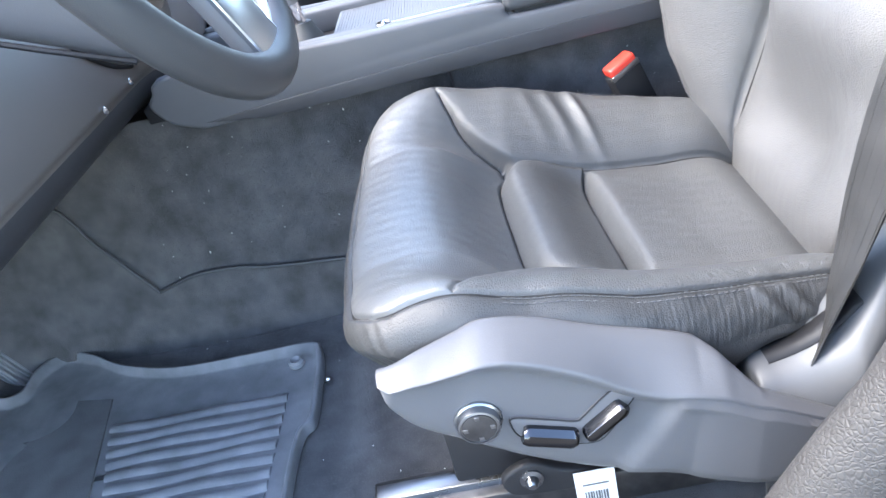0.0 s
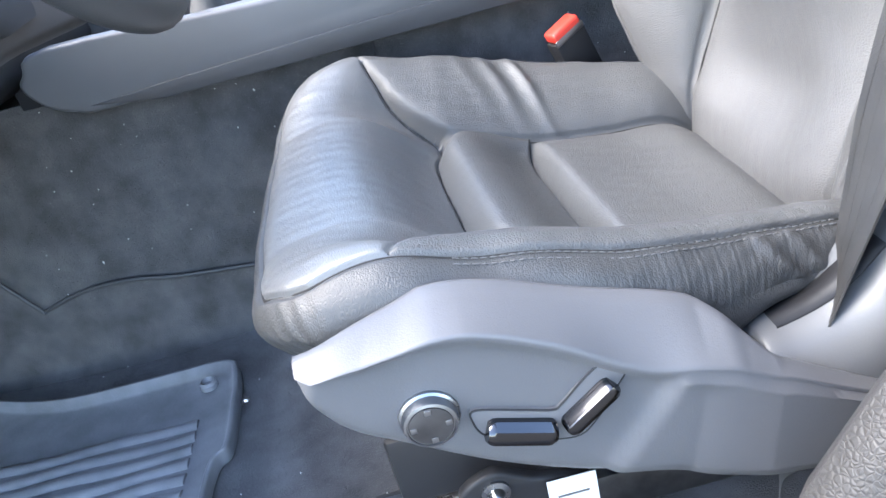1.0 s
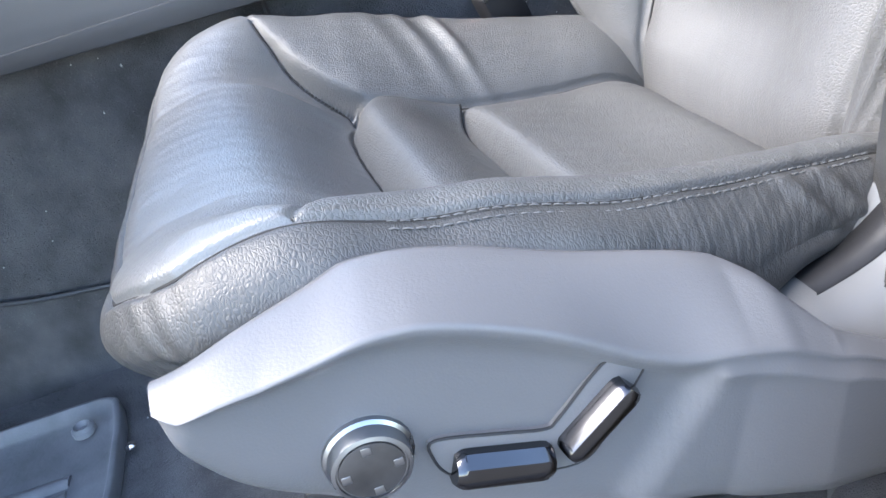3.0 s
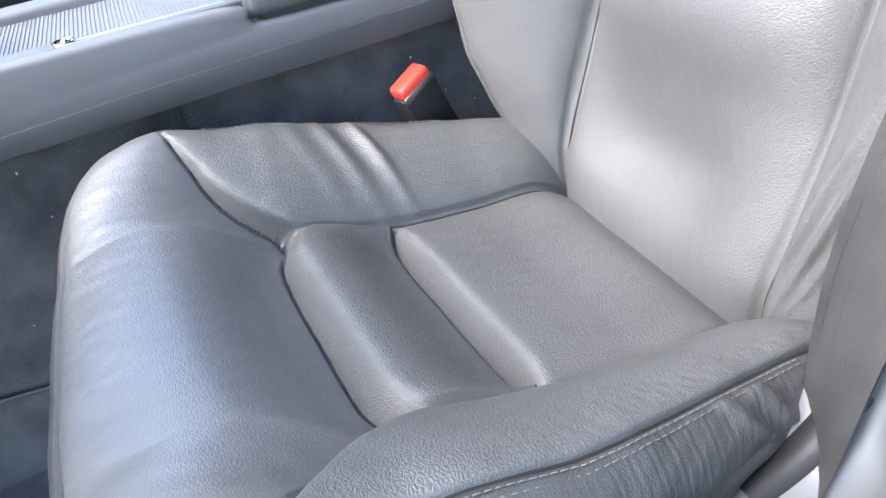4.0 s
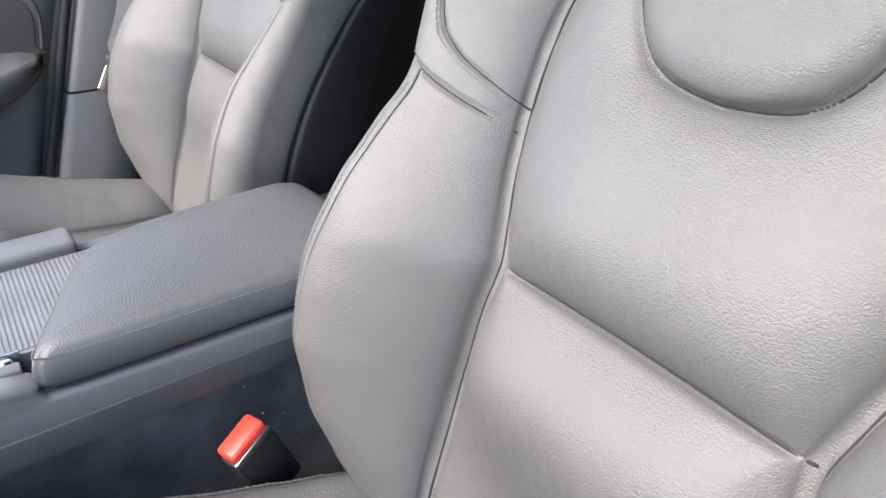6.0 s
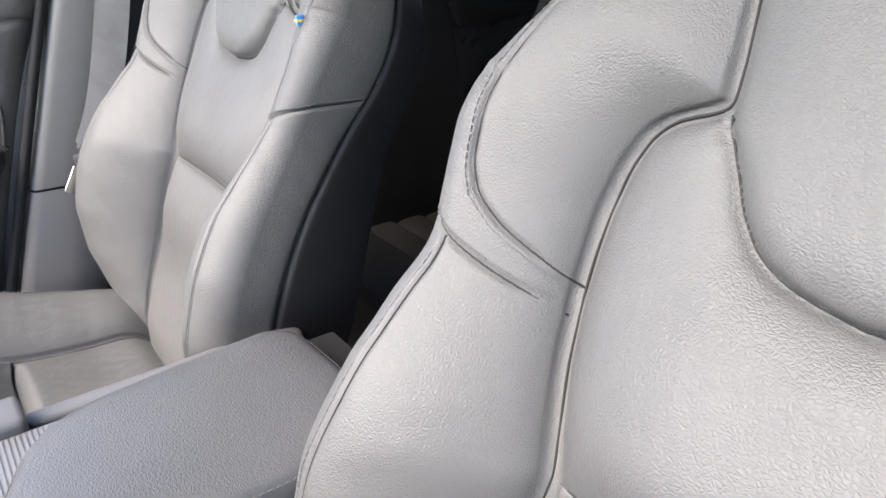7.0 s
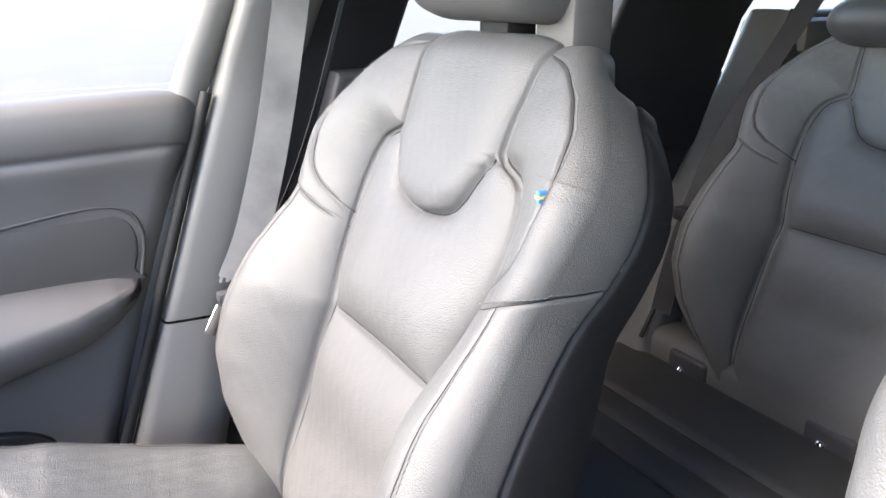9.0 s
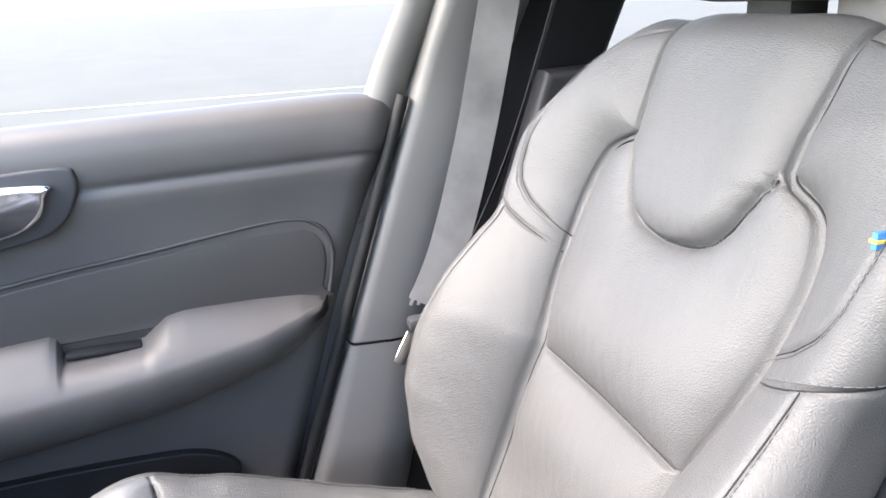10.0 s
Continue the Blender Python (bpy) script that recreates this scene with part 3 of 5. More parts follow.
    seams = [([(s_of(0.246), k) for k in np.linspace(-1.98, 1.98, 9)], [0.003, 0.010, 0.012, 0.010, 0.003], 0.018, 0.004, 0.0026)]
    for g in (-1, 1):
        foot_v = [*np.linspace(-0.05, 0.42, 30), *np.linspace(0.425, 0.475, 26), *np.linspace(0.48, 0.64, 14)]
        seams.append(([(s_of(v), g * 2) for v in foot_v], [float(np.interp(v, (0.40, 0.44, 0.47, 0.5), (0.009, 0.007, 0.004, 0.003))) for v in foot_v], 0.016, 0.004, 0.0026))
        seams.append(([(s, g * k) for s, k in u_line], [0.012, 0.012, 0.011, 0.010, 0.008, 0.006, 0.004, 0.003], 0.013, 0.0034, 0.0032))
        seams.append(([(s_of(band_lo(a)), g * a) for a in np.linspace(2.03, 7.05, 24)], 0.0006, 0.004, 0.0024, 0.0019))
        seams.append(([(s, g * k) for s, k in wing_line], 0.0006, 0.004, 0.0024, 0.0019))
        seams.append(([(s_of(v), g * crest) for v in np.linspace(-0.05, 0.357, 24)], 0.0004, 0.005, 0.0020, 0.0022))
        seams.append(([(s_of(v), g * float(trim_k(v))) for v in np.linspace(-0.05, 0.6, 24)], 0.001, 0.006, 0.004, 0.0026))

    def extra(s, k, P):
        v = s - base
        low = np.exp(-((v - 0.055) / 0.053) ** 2) * np.exp(-(np.abs(k - 0.2) / 1.4) ** 3)
        a = np.abs(k)
        mid = np.clip(1 - (a / 2.0) ** 4, 0, 1)
        up = np.clip(v - 0.246, 0, 1)
        roll = (0.036 if worn else 0.024) * (1 - np.exp(-up / 0.036)) * np.exp(-(up / 0.125) ** 2) * mid
        lumbar = np.where(v < 0.246, (0.025 if worn else 0.012) * np.exp(-((v - 0.18) / 0.055) ** 2) * mid, 0.0)
        inside = np.clip((np.interp(s, u_s, u_k, left=-1, right=2) - a) / 0.35, 0, 1)
        neck = 0.008 * inside * (2 - inside) * np.exp(-(np.clip(v - 0.40, 0, 1) / 0.09) ** 2)
        arc = sum(h * np.exp(-((a - c - (v - 0.1) * 3.2) / 0.10) ** 2) for h, c in ((0.0034, 2.75), (0.0036, 3.1), (0.0022, 3.45))) * np.exp(-((v - 0.085) / 0.05) ** 2) * (k < 0)
        wr = 0.0008 * np.exp(-((a - 3.7) / 0.6) ** 2) * np.exp(-((v - 0.12) / 0.09) ** 2) * wrinkle(P, 520, 11)
        soft = 0.0008 * wrinkle(P, 50, 7) + 0.0003 * wrinkle(P, 200, 8)
        return soft + roll + lumbar + neck + (wr * (k < 0) + 1.8 * arc - 0.028 * low if worn else 0.0)
    pad.build(430, 433, seams, extra)

    def region(s, k):
        v, a = s - base, np.abs(k)
        left = k < 0
        uk = np.interp(s, u_s, u_k, left=-1, right=2)
        mid = np.where(v < 0.246, 1, np.where((v > 0.395) & (a < uk), 3, 2))
        r = np.where(v < band_lo(a), np.where(a < crest, np.where(left, 4, 5), np.where(left, 10, 11)), np.where(left, 14, 15))
        r = np.where((v > wing_v[0]) & (a < wing(v)), np.where(left, 8, 9), r)
        r = np.where(a > trim_k(v), np.where(left, 12, 13), r)
        return np.where(a < 2, mid, r)
    lines = []
    for g in (-1, 1):
        lines.append([(s_of(v), g * (crest + 0.16)) for v in np.linspace(0.0, 0.352, 20)])
        lines.append([(s_of(band_lo(a)) + 0.004, g * a) for a in np.linspace(2.1, 7.0, 14)])
        lines.append([(s_of(v) - 0.0035 * (v < 0.40), g * (float(wing(v)) + 0.14)) for v in np.interp(np.linspace(0.4, 11.5, 50), range(13), wing_v)])
    return pad.pieces(region), [thread(pad.stitches(l, 0.0055, 0.004, 0.00042, 0.0006)) for l in lines], pad.cord_meshes(), pad


CUSHION_USED, CUSHION_NEW = make_cushion_pad(True), make_cushion_pad(False)
*BACK_USED, BACK_PAD = make_back_pad(True)
*BACK_NEW, BACK_PAD_NEW = make_back_pad(False)

CUSHION_PARTS = {1: ("cushion_front_panel", LEATHER_SKYLIT), 2: ("cushion_strip", LEATHER_CUSHION), 3: ("cushion_centre_panel", LEATHER_CUSHION), 4: ("cushion_bolster", LEATHER_CUSHION), 5: ("cushion_bolster", LEATHER_CUSHION),
                 6: ("cushion_side_panel", LEATHER_CREASED_SHADED), 7: ("cushion_side_panel", LEATHER_CREASED_SHADED), 8: ("cushion_hem", LEATHER_CREASED_SHADED)}
BACK_PARTS = {1: ("lumbar_panel", LEATHER), 2: ("upper_back_panel", LEATHER), 3: ("neck_panel", LEATHER), 4: ("back_bolster", LEATHER), 5: ("back_bolster", LEATHER),
              8: ("shoulder_wing", LEATHER), 9: ("shoulder_wing", LEATHER), 10: ("back_side_panel", LEATHER), 11: ("back_side_panel", LEATHER), 14: ("shoulder_side_panel", LEATHER), 15: ("shoulder_side_panel", LEATHER), 12: ("back_edge_trim", PLASTIC_BLACK), 13: ("back_edge_trim", PLASTIC_BLACK)}


def seat(name, label, cushion, back, pad):
    root = thing(name, label, "car seat", "front seats")
    for table, (panels, stitches, cords) in ((CUSHION_PARTS, cushion), (BACK_PARTS, back)):
        for r, me in panels.items():
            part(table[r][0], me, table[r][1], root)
        for me in stitches:
            part("stitching", me, THREAD, root)
        for me in cords:
            part("seam", me, SEAM, root)
    # back shell
    v = np.linspace(-0.05, pad.length - pad.knots[1] - 0.002, 36)
    rows = []
    for a in v:
        s = pad.knots[1] + a
        l, r = pad.at(s, -8.0), pad.at(s, 8.0)
        rows.append([l + (r - l) * t + np.array(NF) * (-0.016 * math.sin(math.pi * t)) for t in np.linspace(0, 1, 9)])
    part("back_shell", loft_mesh("back_shell", rows), PLASTIC_BLACK, root, "dark plastic rear shell")
    # pan under the cushion
    part("seat_pan", box_bm((0.14, -0.205, 0.19), (0.45, 0.205, 0.265), 0.02), PLASTIC_BLACK, root, "black seat pan")
    for y in (-0.165, 0.165):
        part("rail_slide", box_bm((-0.03, y - 0.010, FLOOR + 0.058), (0.22, y + 0.010, FLOOR + 0.068), 0.002), SATIN, root, "bright metal slide")
        part("seat_rail", box_bm((-0.035, y - 0.022, FLOOR + 0.02), (0.5, y + 0.022, FLOOR + 0.06), 0.003), STEEL, root, "black steel seat rail")
        part("rail_bracket", box_bm((0.20, y - 0.012, FLOOR + 0.05), (0.40, y + 0.012, 0.20), 0.006), PLASTIC_BLACK, root)
    # added black panel that stands in for the darkness under the seat
    part("void_panel", box_bm((0.058, -0.21, 0.20), (0.44, -0.20, 0.262), 0.004), PLASTIC_BLACK, root, "black panel added for the dark void under the cushion")
    return root


driver_seat = seat("front_seat", "charcoal leather driver seat, creased cushion, plastic side cover", CUSHION_USED, BACK_USED, BACK_PAD)
passenger_seat = seat("front_seat", "smooth charcoal leather passenger seat with a small blue side tag", CUSHION_NEW, BACK_NEW, BACK_PAD_NEW)
passenger_seat.matrix_world = pose(0.03, 0.76, 0)

# head restraint of the passenger seat
head = thing("head_restraint", "charcoal leather head restraint on two short supports", "head restraint")
loop = smooth_loop([(0.61, 0.915), (0.60, 0.96), (0.61, 1.05), (0.66, 1.08), (0.71, 1.05), (0.715, 0.95), (0.70, 0.90), (0.65, 0.895)], 5)
part("pad", prism_bm([(p.x + 0.02, p.y - 0.033) for p in (Vector(q) for q in loop)], "y", 0.65, 0.87, 0.03, 4), LEATHER, head)
part("support", box_bm((0.68, 0.742, 0.80), (0.72, 0.798, 0.93), 0.008), PLASTIC_BLACK, head, "black support arm")
part("support", box_bm((0.685, 0.645, 0.80), (0.735, 0.705, 0.93), 0.008), DOOR_SOFT, head, "grey support arm")

# blue tag in the passenger seat's side seam
tag = thing("fabric_tag", "small blue and yellow fabric tag sewn into the seat seam", "tag")
bt = BACK_PAD_NEW.at(BACK_PAD_NEW.knots[1] + 0.452, -BACK_PAD_NEW.k_of(BACK_PAD_NEW.knots[1] + 0.452, 0.225)) + np.array([0.03, 0.76, 0])
part("tag_body", box_bm((bt[0] - 0.006, bt[1] - 0.003, bt[2] - 0.005), (bt[0] + 0.002, bt[1] + 0.001, bt[2] + 0.005), 0.001), BLUE, tag)
part("tag_stripe", box_bm((bt[0] - 0.0066, bt[1] - 0.0036, bt[2] - 0.001), (bt[0] + 0.0026, bt[1] + 0.0016, bt[2] + 0.001)), YELLOW, tag)

# ---- driver seat: outer side cover with its switches ----
def cover_mesh():
    """A shell that follows the cover's outline: upper rim, raised shoulder, sunken face, lower edge."""
    top = np.array([(0.037, 0.388), (0.066, 0.3935), (0.095, 0.3965), (0.118, 0.399), (0.15, 0.392), (0.198, 0.372), (0.247, 0.354), (0.272, 0.340), (0.285, 0.326), (0.299, 0.311), (0.312, 0.302), (0.355, 0.276), (0.42, 0.245)])
    low = np.array([(0.038, 0.380), (0.042, 0.358), (0.056, 0.332), (0.088, 0.306), (0.132, 0.276), (0.182, 0.252), (0.225, 0.240), (0.250, 0.229), (0.270, 0.2235), (0.290, 0.2195), (0.312, 0.217), (0.355, 0.214), (0.42, 0.214)])
    T = np.array([Vector(p) for p in smooth_loop([(a, 0, b) for a, b in top], 14, False)])[:, [0, 2]]
    B = np.array([Vector(p) for p in smooth_loop([(a, 0, b) for a, b in low], 14, False)])[:, [0, 2]]
    rows = []
    drops = np.interp(T[:, 0], (0.03, 0.09, 0.13, 0.184, 0.212, 0.234, 0.27, 0.303, 0.347, 0.42), (0.002, 0.005, 0.009, 0.016, 0.026, 0.030, 0.022, 0.006, 0.003, 0.003))
    ker = np.exp(-np.linspace(-2, 2, 15) ** 2)
    drops = np.convolve(np.pad(drops, 7, mode="edge"), ker / ker.sum(), mode="valid")
    for (tx, tz), (bx, bz), drop in zip(T, B, drops):
        drop = min(drop + 0.006 * np.clip((0.13 - tx) / 0.05, 0, 1), 0.45 * (tz - bz))
        h = tz - bz - drop
        col = [(-0.238, 0.006, 0), (-0.2435, 0.001, 0), (-0.2475, 0.0, 0), (-0.256, 0.16 * drop, 0), (-0.267, 0.45 * drop, 0), (-0.277, 0.76 * drop, 0), (-0.2825, 0.93 * drop, 0), (-0.2848, drop, 0), (-0.2850, drop + 0.02 * h, 0)]
        for f, y in ((0.05, -0.2838), (0.09, -0.2812), (0.13, -0.2795), (0.2, -0.2788), (0.3, -0.2784), (0.4, -0.278), (0.5, -0.278), (0.6, -0.278), (0.7, -0.278), (0.8, -0.277), (0.88, -0.2755), (0.94, -0.272), (0.98, -0.266), (1.0, -0.255), (1.0, -0.235)):
            col.append((y, drop + h * f, f))
        inset = -0.028 * np.clip((tx - 0.262) / 0.036, 0, 1) - 0.028 * np.clip((0.110 - tx) / 0.08, 0, 1)
        out = []
        for y, d, f in col:
            y = y + inset * np.clip((y + 0.285) / 0.0375, 0, 1)
            g = d / (tz - bz)
            x, z = tx + (bx - tx) * g, tz - d
            proud = np.clip((x - (0.234 - (0.323 - z) * 0.75)) / 0.012, 0, 1) if f else 0.0
            end = np.clip((0.06 - tx) / 0.03, 0, 1)
            out.append((x, y - 0.0062 * proud * (0.05 < f < 0.9) + 0.012 * end * end * (y < -0.25), z))
        rows.append(out)
    me = loft_mesh("side_cover", rows)
    me.set_sharp_from_angle(angle=radians(75))
    return me


side_cover = part("side_cover", cover_mesh(), PLASTIC, driver_seat, "grey plastic side cover with power switches")
Y_FACE = -0.279
knob_m = Matrix.Translation((0.099, Y_FACE + 0.002, 0.337)) @ pose(0, 0, 0, 90)
knob = part("round_switch", lathe_bm([(0.0175, 0), (0.0172, 0.003), (0.0158, 0.004), (0.0156, 0.008), (0.0150, 0.0098), (0.0135, 0.0103), (0.0132, 0.0095)], knob_m), SATIN, side_cover, "satin metal lumbar switch")
part("switch_cap", lathe_bm([(0.0128, 0.009), (0.0124, 0.0102), (0.010, 0.0107)], knob_m), STEEL, knob)
for a in range(4):
    c = knob_m @ pose(0, 0, 0, 0, 0, 90 * a) @ Vector((0.0098, 0, 0.0106))
    part("arrow_mark", box_bm(c - Vector((0.0018, 0.0004, 0.0018)), c + Vector((0.0018, 0.0004, 0.0018)), 0.0003), SATIN, knob)


def switch(name, centre, length, height, turn):
    m = Matrix.Translation(centre) @ pose(0, 0, 0, 0, turn, 0)
    bm = bmesh.new()
    prof = [(0.002, 0.5), (-0.004, 0.5), (-0.0085, 0.28), (-0.0095, 0.0), (-0.008, -0.3), (-0.003, -0.5), (0.002, -0.5)]
    rings = []
    for x, e in ((-0.5, 0.72), (-0.44, 0.95), (-0.38, 1.0), (0.38, 1.0), (0.44, 0.95), (0.5, 0.72)):
        rings.append([bm.verts.new(m @ Vector((x * length, y * (0.6 + 0.4 * e), z * height * e))) for y, z in prof])
    for A, B in zip(rings, rings[1:]):
        for j in range(len(prof) - 1):
            bm.faces.new((A[j], A[j + 1], B[j + 1], B[j]))
    bm.faces.new(rings[0])
    bm.faces.new(rings[-1][::-1])
    return bm


bezel_loop = smooth_loop([(0.121, 0.327), (0.124, 0.334), (0.15, 0.3255), (0.166, 0.320), (0.172, 0.323), (0.188, 0.338), (0.198, 0.343), (0.209, 0.335), (0.204, 0.325), (0.189, 0.304), (0.176, 0.296), (0.15, 0.303), (0.127, 0.314)], 5)
part("switch_recess", prism_bm([(p.x, p.y) for p in bezel_loop], "y", Y_FACE - 0.0022, Y_FACE + 0.004, 0.0012), PLASTIC, side_cover)
part("recess_line", tube_bm([(p.x, Y_FACE - 0.0018, p.y) for p in bezel_loop], 0.0007, 6, closed=True), PLASTIC_BLACK, side_cover)
for nm, c, l, h, a in (("seat_switch", (0.146, Y_FACE - 0.002, 0.3125), 0.040, 0.017, 19), ("recline_switch", (0.187, Y_FACE - 0.002, 0.318), 0.037, 0.014, -38)):
    sw = part(nm, switch(nm, c, l, h, a), SWITCH, side_cover, "satin chrome rocker switch")

# recliner cover behind it
rec = thing("recliner_cover", "pale grey plastic hinge cover beside the driver backrest", "seat trim")


HINGE = [(0.302, 0.255), (0.303, 0.285), (0.3055, 0.2955), (0.312, 0.2990), (0.325, 0.3018), (0.34, 0.306), (0.355, 0.3125), (0.37, 0.324), (0.385, 0.341), (0.40, 0.360), (0.425, 0.386), (0.45, 0.403), (0.48, 0.408), (0.51, 0.38)]


def hinge_mesh():
    """Sections along x: inner edge, flat top, broad rounded shoulder, outer side."""
    prof = [(-0.200, -0.05), (-0.203, -0.006), (-0.207, 0.0), (-0.213, 0.002), (-0.225, 0.002), (-0.240, 0.001), (-0.247, -0.0005), (-0.254, -0.0035), (-0.261, -0.009), (-0.268, -0.018), (-0.273, -0.03), (-0.275, -0.05), (-0.275, -0.09)]
    H = smooth_loop([(x, 0, z) for x, z in HINGE], 5, False)
    return loft_mesh("shell", [[(p.x, -0.2 + (y + 0.2) * float(np.interp(p.x, (0.375, 0.43), (1.0, 0.5))), p.z + dz) for y, dz in prof] for p in H])


def slot_mesh():
    rows = []
    for x in np.linspace(0.3175, 0.385, 16):
        z = float(np.interp(x, [h[0] for h in HINGE], [h[1] for h in HINGE]))
        rows.append([(x, -0.2225, z - 0.004), (x, -0.2225, z + 0.0026), (x, -0.2425, z + 0.0022), (x, -0.2425, z - 0.004)])
    return loft_mesh("belt_slot", rows, closed=True)


part("shell", hinge_mesh(), COVER, rec)
part("belt_slot", slot_mesh(), PLASTIC_BLACK, rec, "dark belt slot")

# seat belt of the driver, from the anchor up to the pillar
def strap(name, label, pts, across, mat, width=0.047):
    root = thing(name, label, "seat belt")
    P = smooth_loop(pts, 10, False)
    A = smooth_loop(across, 10, False)
    web = part("webbing", ribbon_bm(P, A, width), mat, root)
    for o in (-0.42, -0.22, 0.0, 0.22, 0.42):
        line = [p + Vector(a).normalized() * (o * width) for p, a in zip(P, A)]
        part("woven_stripe", ribbon_bm(line, A, 0.0042, 0.00142), mat, web)
    return root


belt = strap("seat_belt", "grey woven seat belt hanging beside the driver seat", [(0.352, -0.236, 0.285), (0.362, -0.234, 0.32), (0.380, -0.226, 0.37), (0.391, -0.226, 0.42), (0.405, -0.236, 0.50), (0.428, -0.255, 0.60), (0.465, -0.275, 0.72), (0.52, -0.30, 0.86), (0.57, -0.335, 1.0)],
             [(-0.5, -0.75, 0.3), (-0.4, -0.85, 0.2), (-0.15, -0.96, 0.15), (0.05, -0.98, 0.1), (0.2, -0.95, 0.0), (0.4, -0.88, -0.1), (0.6, -0.75, -0.2), (0.6, -0.75, -0.2), (0.6, -0.75, -0.2)], WEB)
part("stop_button", lathe_bm([(0.0044, 0), (0.0044, 0.0015), (0.0035, 0.0028), (0.0018, 0.0034)], Matrix.Translation((0.411, -0.244, 0.536)) @ Vector((-0.75, -0.5, 0.3)).to_track_quat("Z", "Y").to_matrix().to_4x4(), 20), PLASTIC_DARK, belt, "round plastic stop button")

# buckle
buckle = thing("belt_buckle", "black seat belt buckle with a red release button", "buckle")
bm_m = Matrix.Translation((0.339, 0.236, 0.352)) @ pose(0, 0, 0, 0, -22, 20) @ Matrix.Diagonal((0.9, 0.9, 0.95, 1))
b0 = box_bm((-0.024, -0.013, -0.05), (0.024, 0.013, 0.028), 0.005)
b0.transform(bm_m)
part("housing", b0, PLASTIC_BLACK, buckle)
b1 = box_bm((-0.0215, -0.0125, 0.027), (0.0215, 0.0105, 0.041), 0.004, 3)
b1.transform(bm_m)
part("release_button", b1, RED, buckle, "red plastic release button")
b2 = box_bm((-0.023, -0.0138, 0.024), (0.023, -0.0105, 0.032), 0.001)
b2.transform(bm_m)
part("slot_lip", b2, SATIN, buckle)
part("stalk", tube_bm([bm_m @ Vector((0, 0, -0.045)), (0.36, 0.235, 0.22), (0.37, 0.235, 0.15)], 0.008), PLASTIC_BLACK, buckle)

# ---- centre console ----
console = thing("centre_console", "grey plastic centre console with a padded armrest and silver tray", "console")
prof = [(0.262, 0.415), (0.258, 0.44), (0.256, 0.470), (0.260, 0.481), (0.270, 0.485), (0.276, 0.482), (0.277, 0.470)]
side_loop = smooth_loop([(-0.255, 0.47), (-0.262, 0.455), (-0.245, 0.432), (-0.215, 0.418), (-0.17, 0.414), (0.1, 0.424), (0.45, 0.434), (0.50, 0.436), (0.515, 0.45), (0.50, 0.463), (0.4, 0.4635), (0.23, 0.4645), (0.205, 0.468), (0.185, 0.482), (0.0, 0.485), (-0.22, 0.492)], 4)
part("side_panel", prism_bm([(p.x, p.y) for p in side_loop], "y", 0.258, 0.280, 0.005, 3), PLASTIC, console, "grey side panel")
part("side_panel", prism_bm([(p.x, p.y) for p in side_loop], "y", 0.480, 0.502, 0.005, 3), PLASTIC, console, "grey side panel")
part("lower_trim", prism_bm([(-0.20, 0.4225), (-0.12, 0.411), (0.1, 0.414), (0.50, 0.421), (0.50, 0.4455), (0.1, 0.438), (-0.12, 0.4282)], "y", 0.2562, 0.262, 0.0015), PLASTIC_DARK, console, "dark lower trim strip")
part("tray_floor", box_bm((-0.28, 0.279, 0.43), (0.51, 0.481, 0.452), 0.002), PLASTIC_BLACK, console)
part("top_ledge", box_bm((-0.10, 0.276, 0.474), (0.045, 0.306, 0.4835), 0.002), PLASTIC, console)
part("top_ledge", box_bm((0.045, 0.276, 0.474), (0.198, 0.289, 0.4835), 0.002), PLASTIC, console)
tray = part("tray_cover", box_bm((-0.02, 0.309, 0.452), (0.30, 0.456, 0.476), 0.003), ALUMINIUM, console, "finely ribbed silver sliding tray cover")
bm = bmesh.new()
for i in range(76):
    box_bm((-0.016 + i * 0.004, 0.313, 0.475), (-0.0138 + i * 0.004, 0.452, 0.4768), 0, 1, bm)
tagged(part("tray_ribs", bm, ALUMINIUM, tray), kind="stuff")
part("far_rail", box_bm((-0.24, 0.456, 0.45), (0.27, 0.500, 0.486), 0.006, 3), PLASTIC, console, "raised grey rail")
part("chrome_rail", box_bm((0.045, 0.3055, 0.466), (0.20, 0.3095, 0.480), 0.0012), CHROME, console)
part("latch_cup", lathe_bm([(0.011, 0), (0.011, 0.020), (0.0095, 0.022), (0.008, 0.020), (0.008, 0.014)], Matrix.Translation((0.052, 0.297, 0.462)), 24), CHROME, console)
for x, l, y, h in ((0.074, 0.014, 0.291, 0.479), (0.094, 0.006, 0.296, 0.476), (0.128, 0.006, 0.293, 0.480), (0.142, 0.018, 0.291, 0.481), (0.166, 0.008, 0.294, 0.478), (0.180, 0.014, 0.291, 0.482)):
    part("catch", box_bm((x, y, 0.456), (x + l, y + 0.009, h), 0.0025, 3), CHROME, console)
part("catch_rod", tube_bm([(0.075, 0.301, 0.470), (0.19, 0.301, 0.474)], 0.0016, 8), SATIN, console)

arm = thing("armrest", "padded charcoal leather armrest lid with stitched edges", "armrest")
lid_loop = smooth_loop([(0.2035, 0.270), (0.207, 0.262), (0.222, 0.2585), (0.30, 0.2575), (0.46, 0.2575), (0.485, 0.262), (0.493, 0.28), (0.490, 0.415), (0.475, 0.440), (0.45, 0.444), (0.33, 0.434), (0.285, 0.422), (0.266, 0.407), (0.252, 0.385), (0.221, 0.312)], 5)


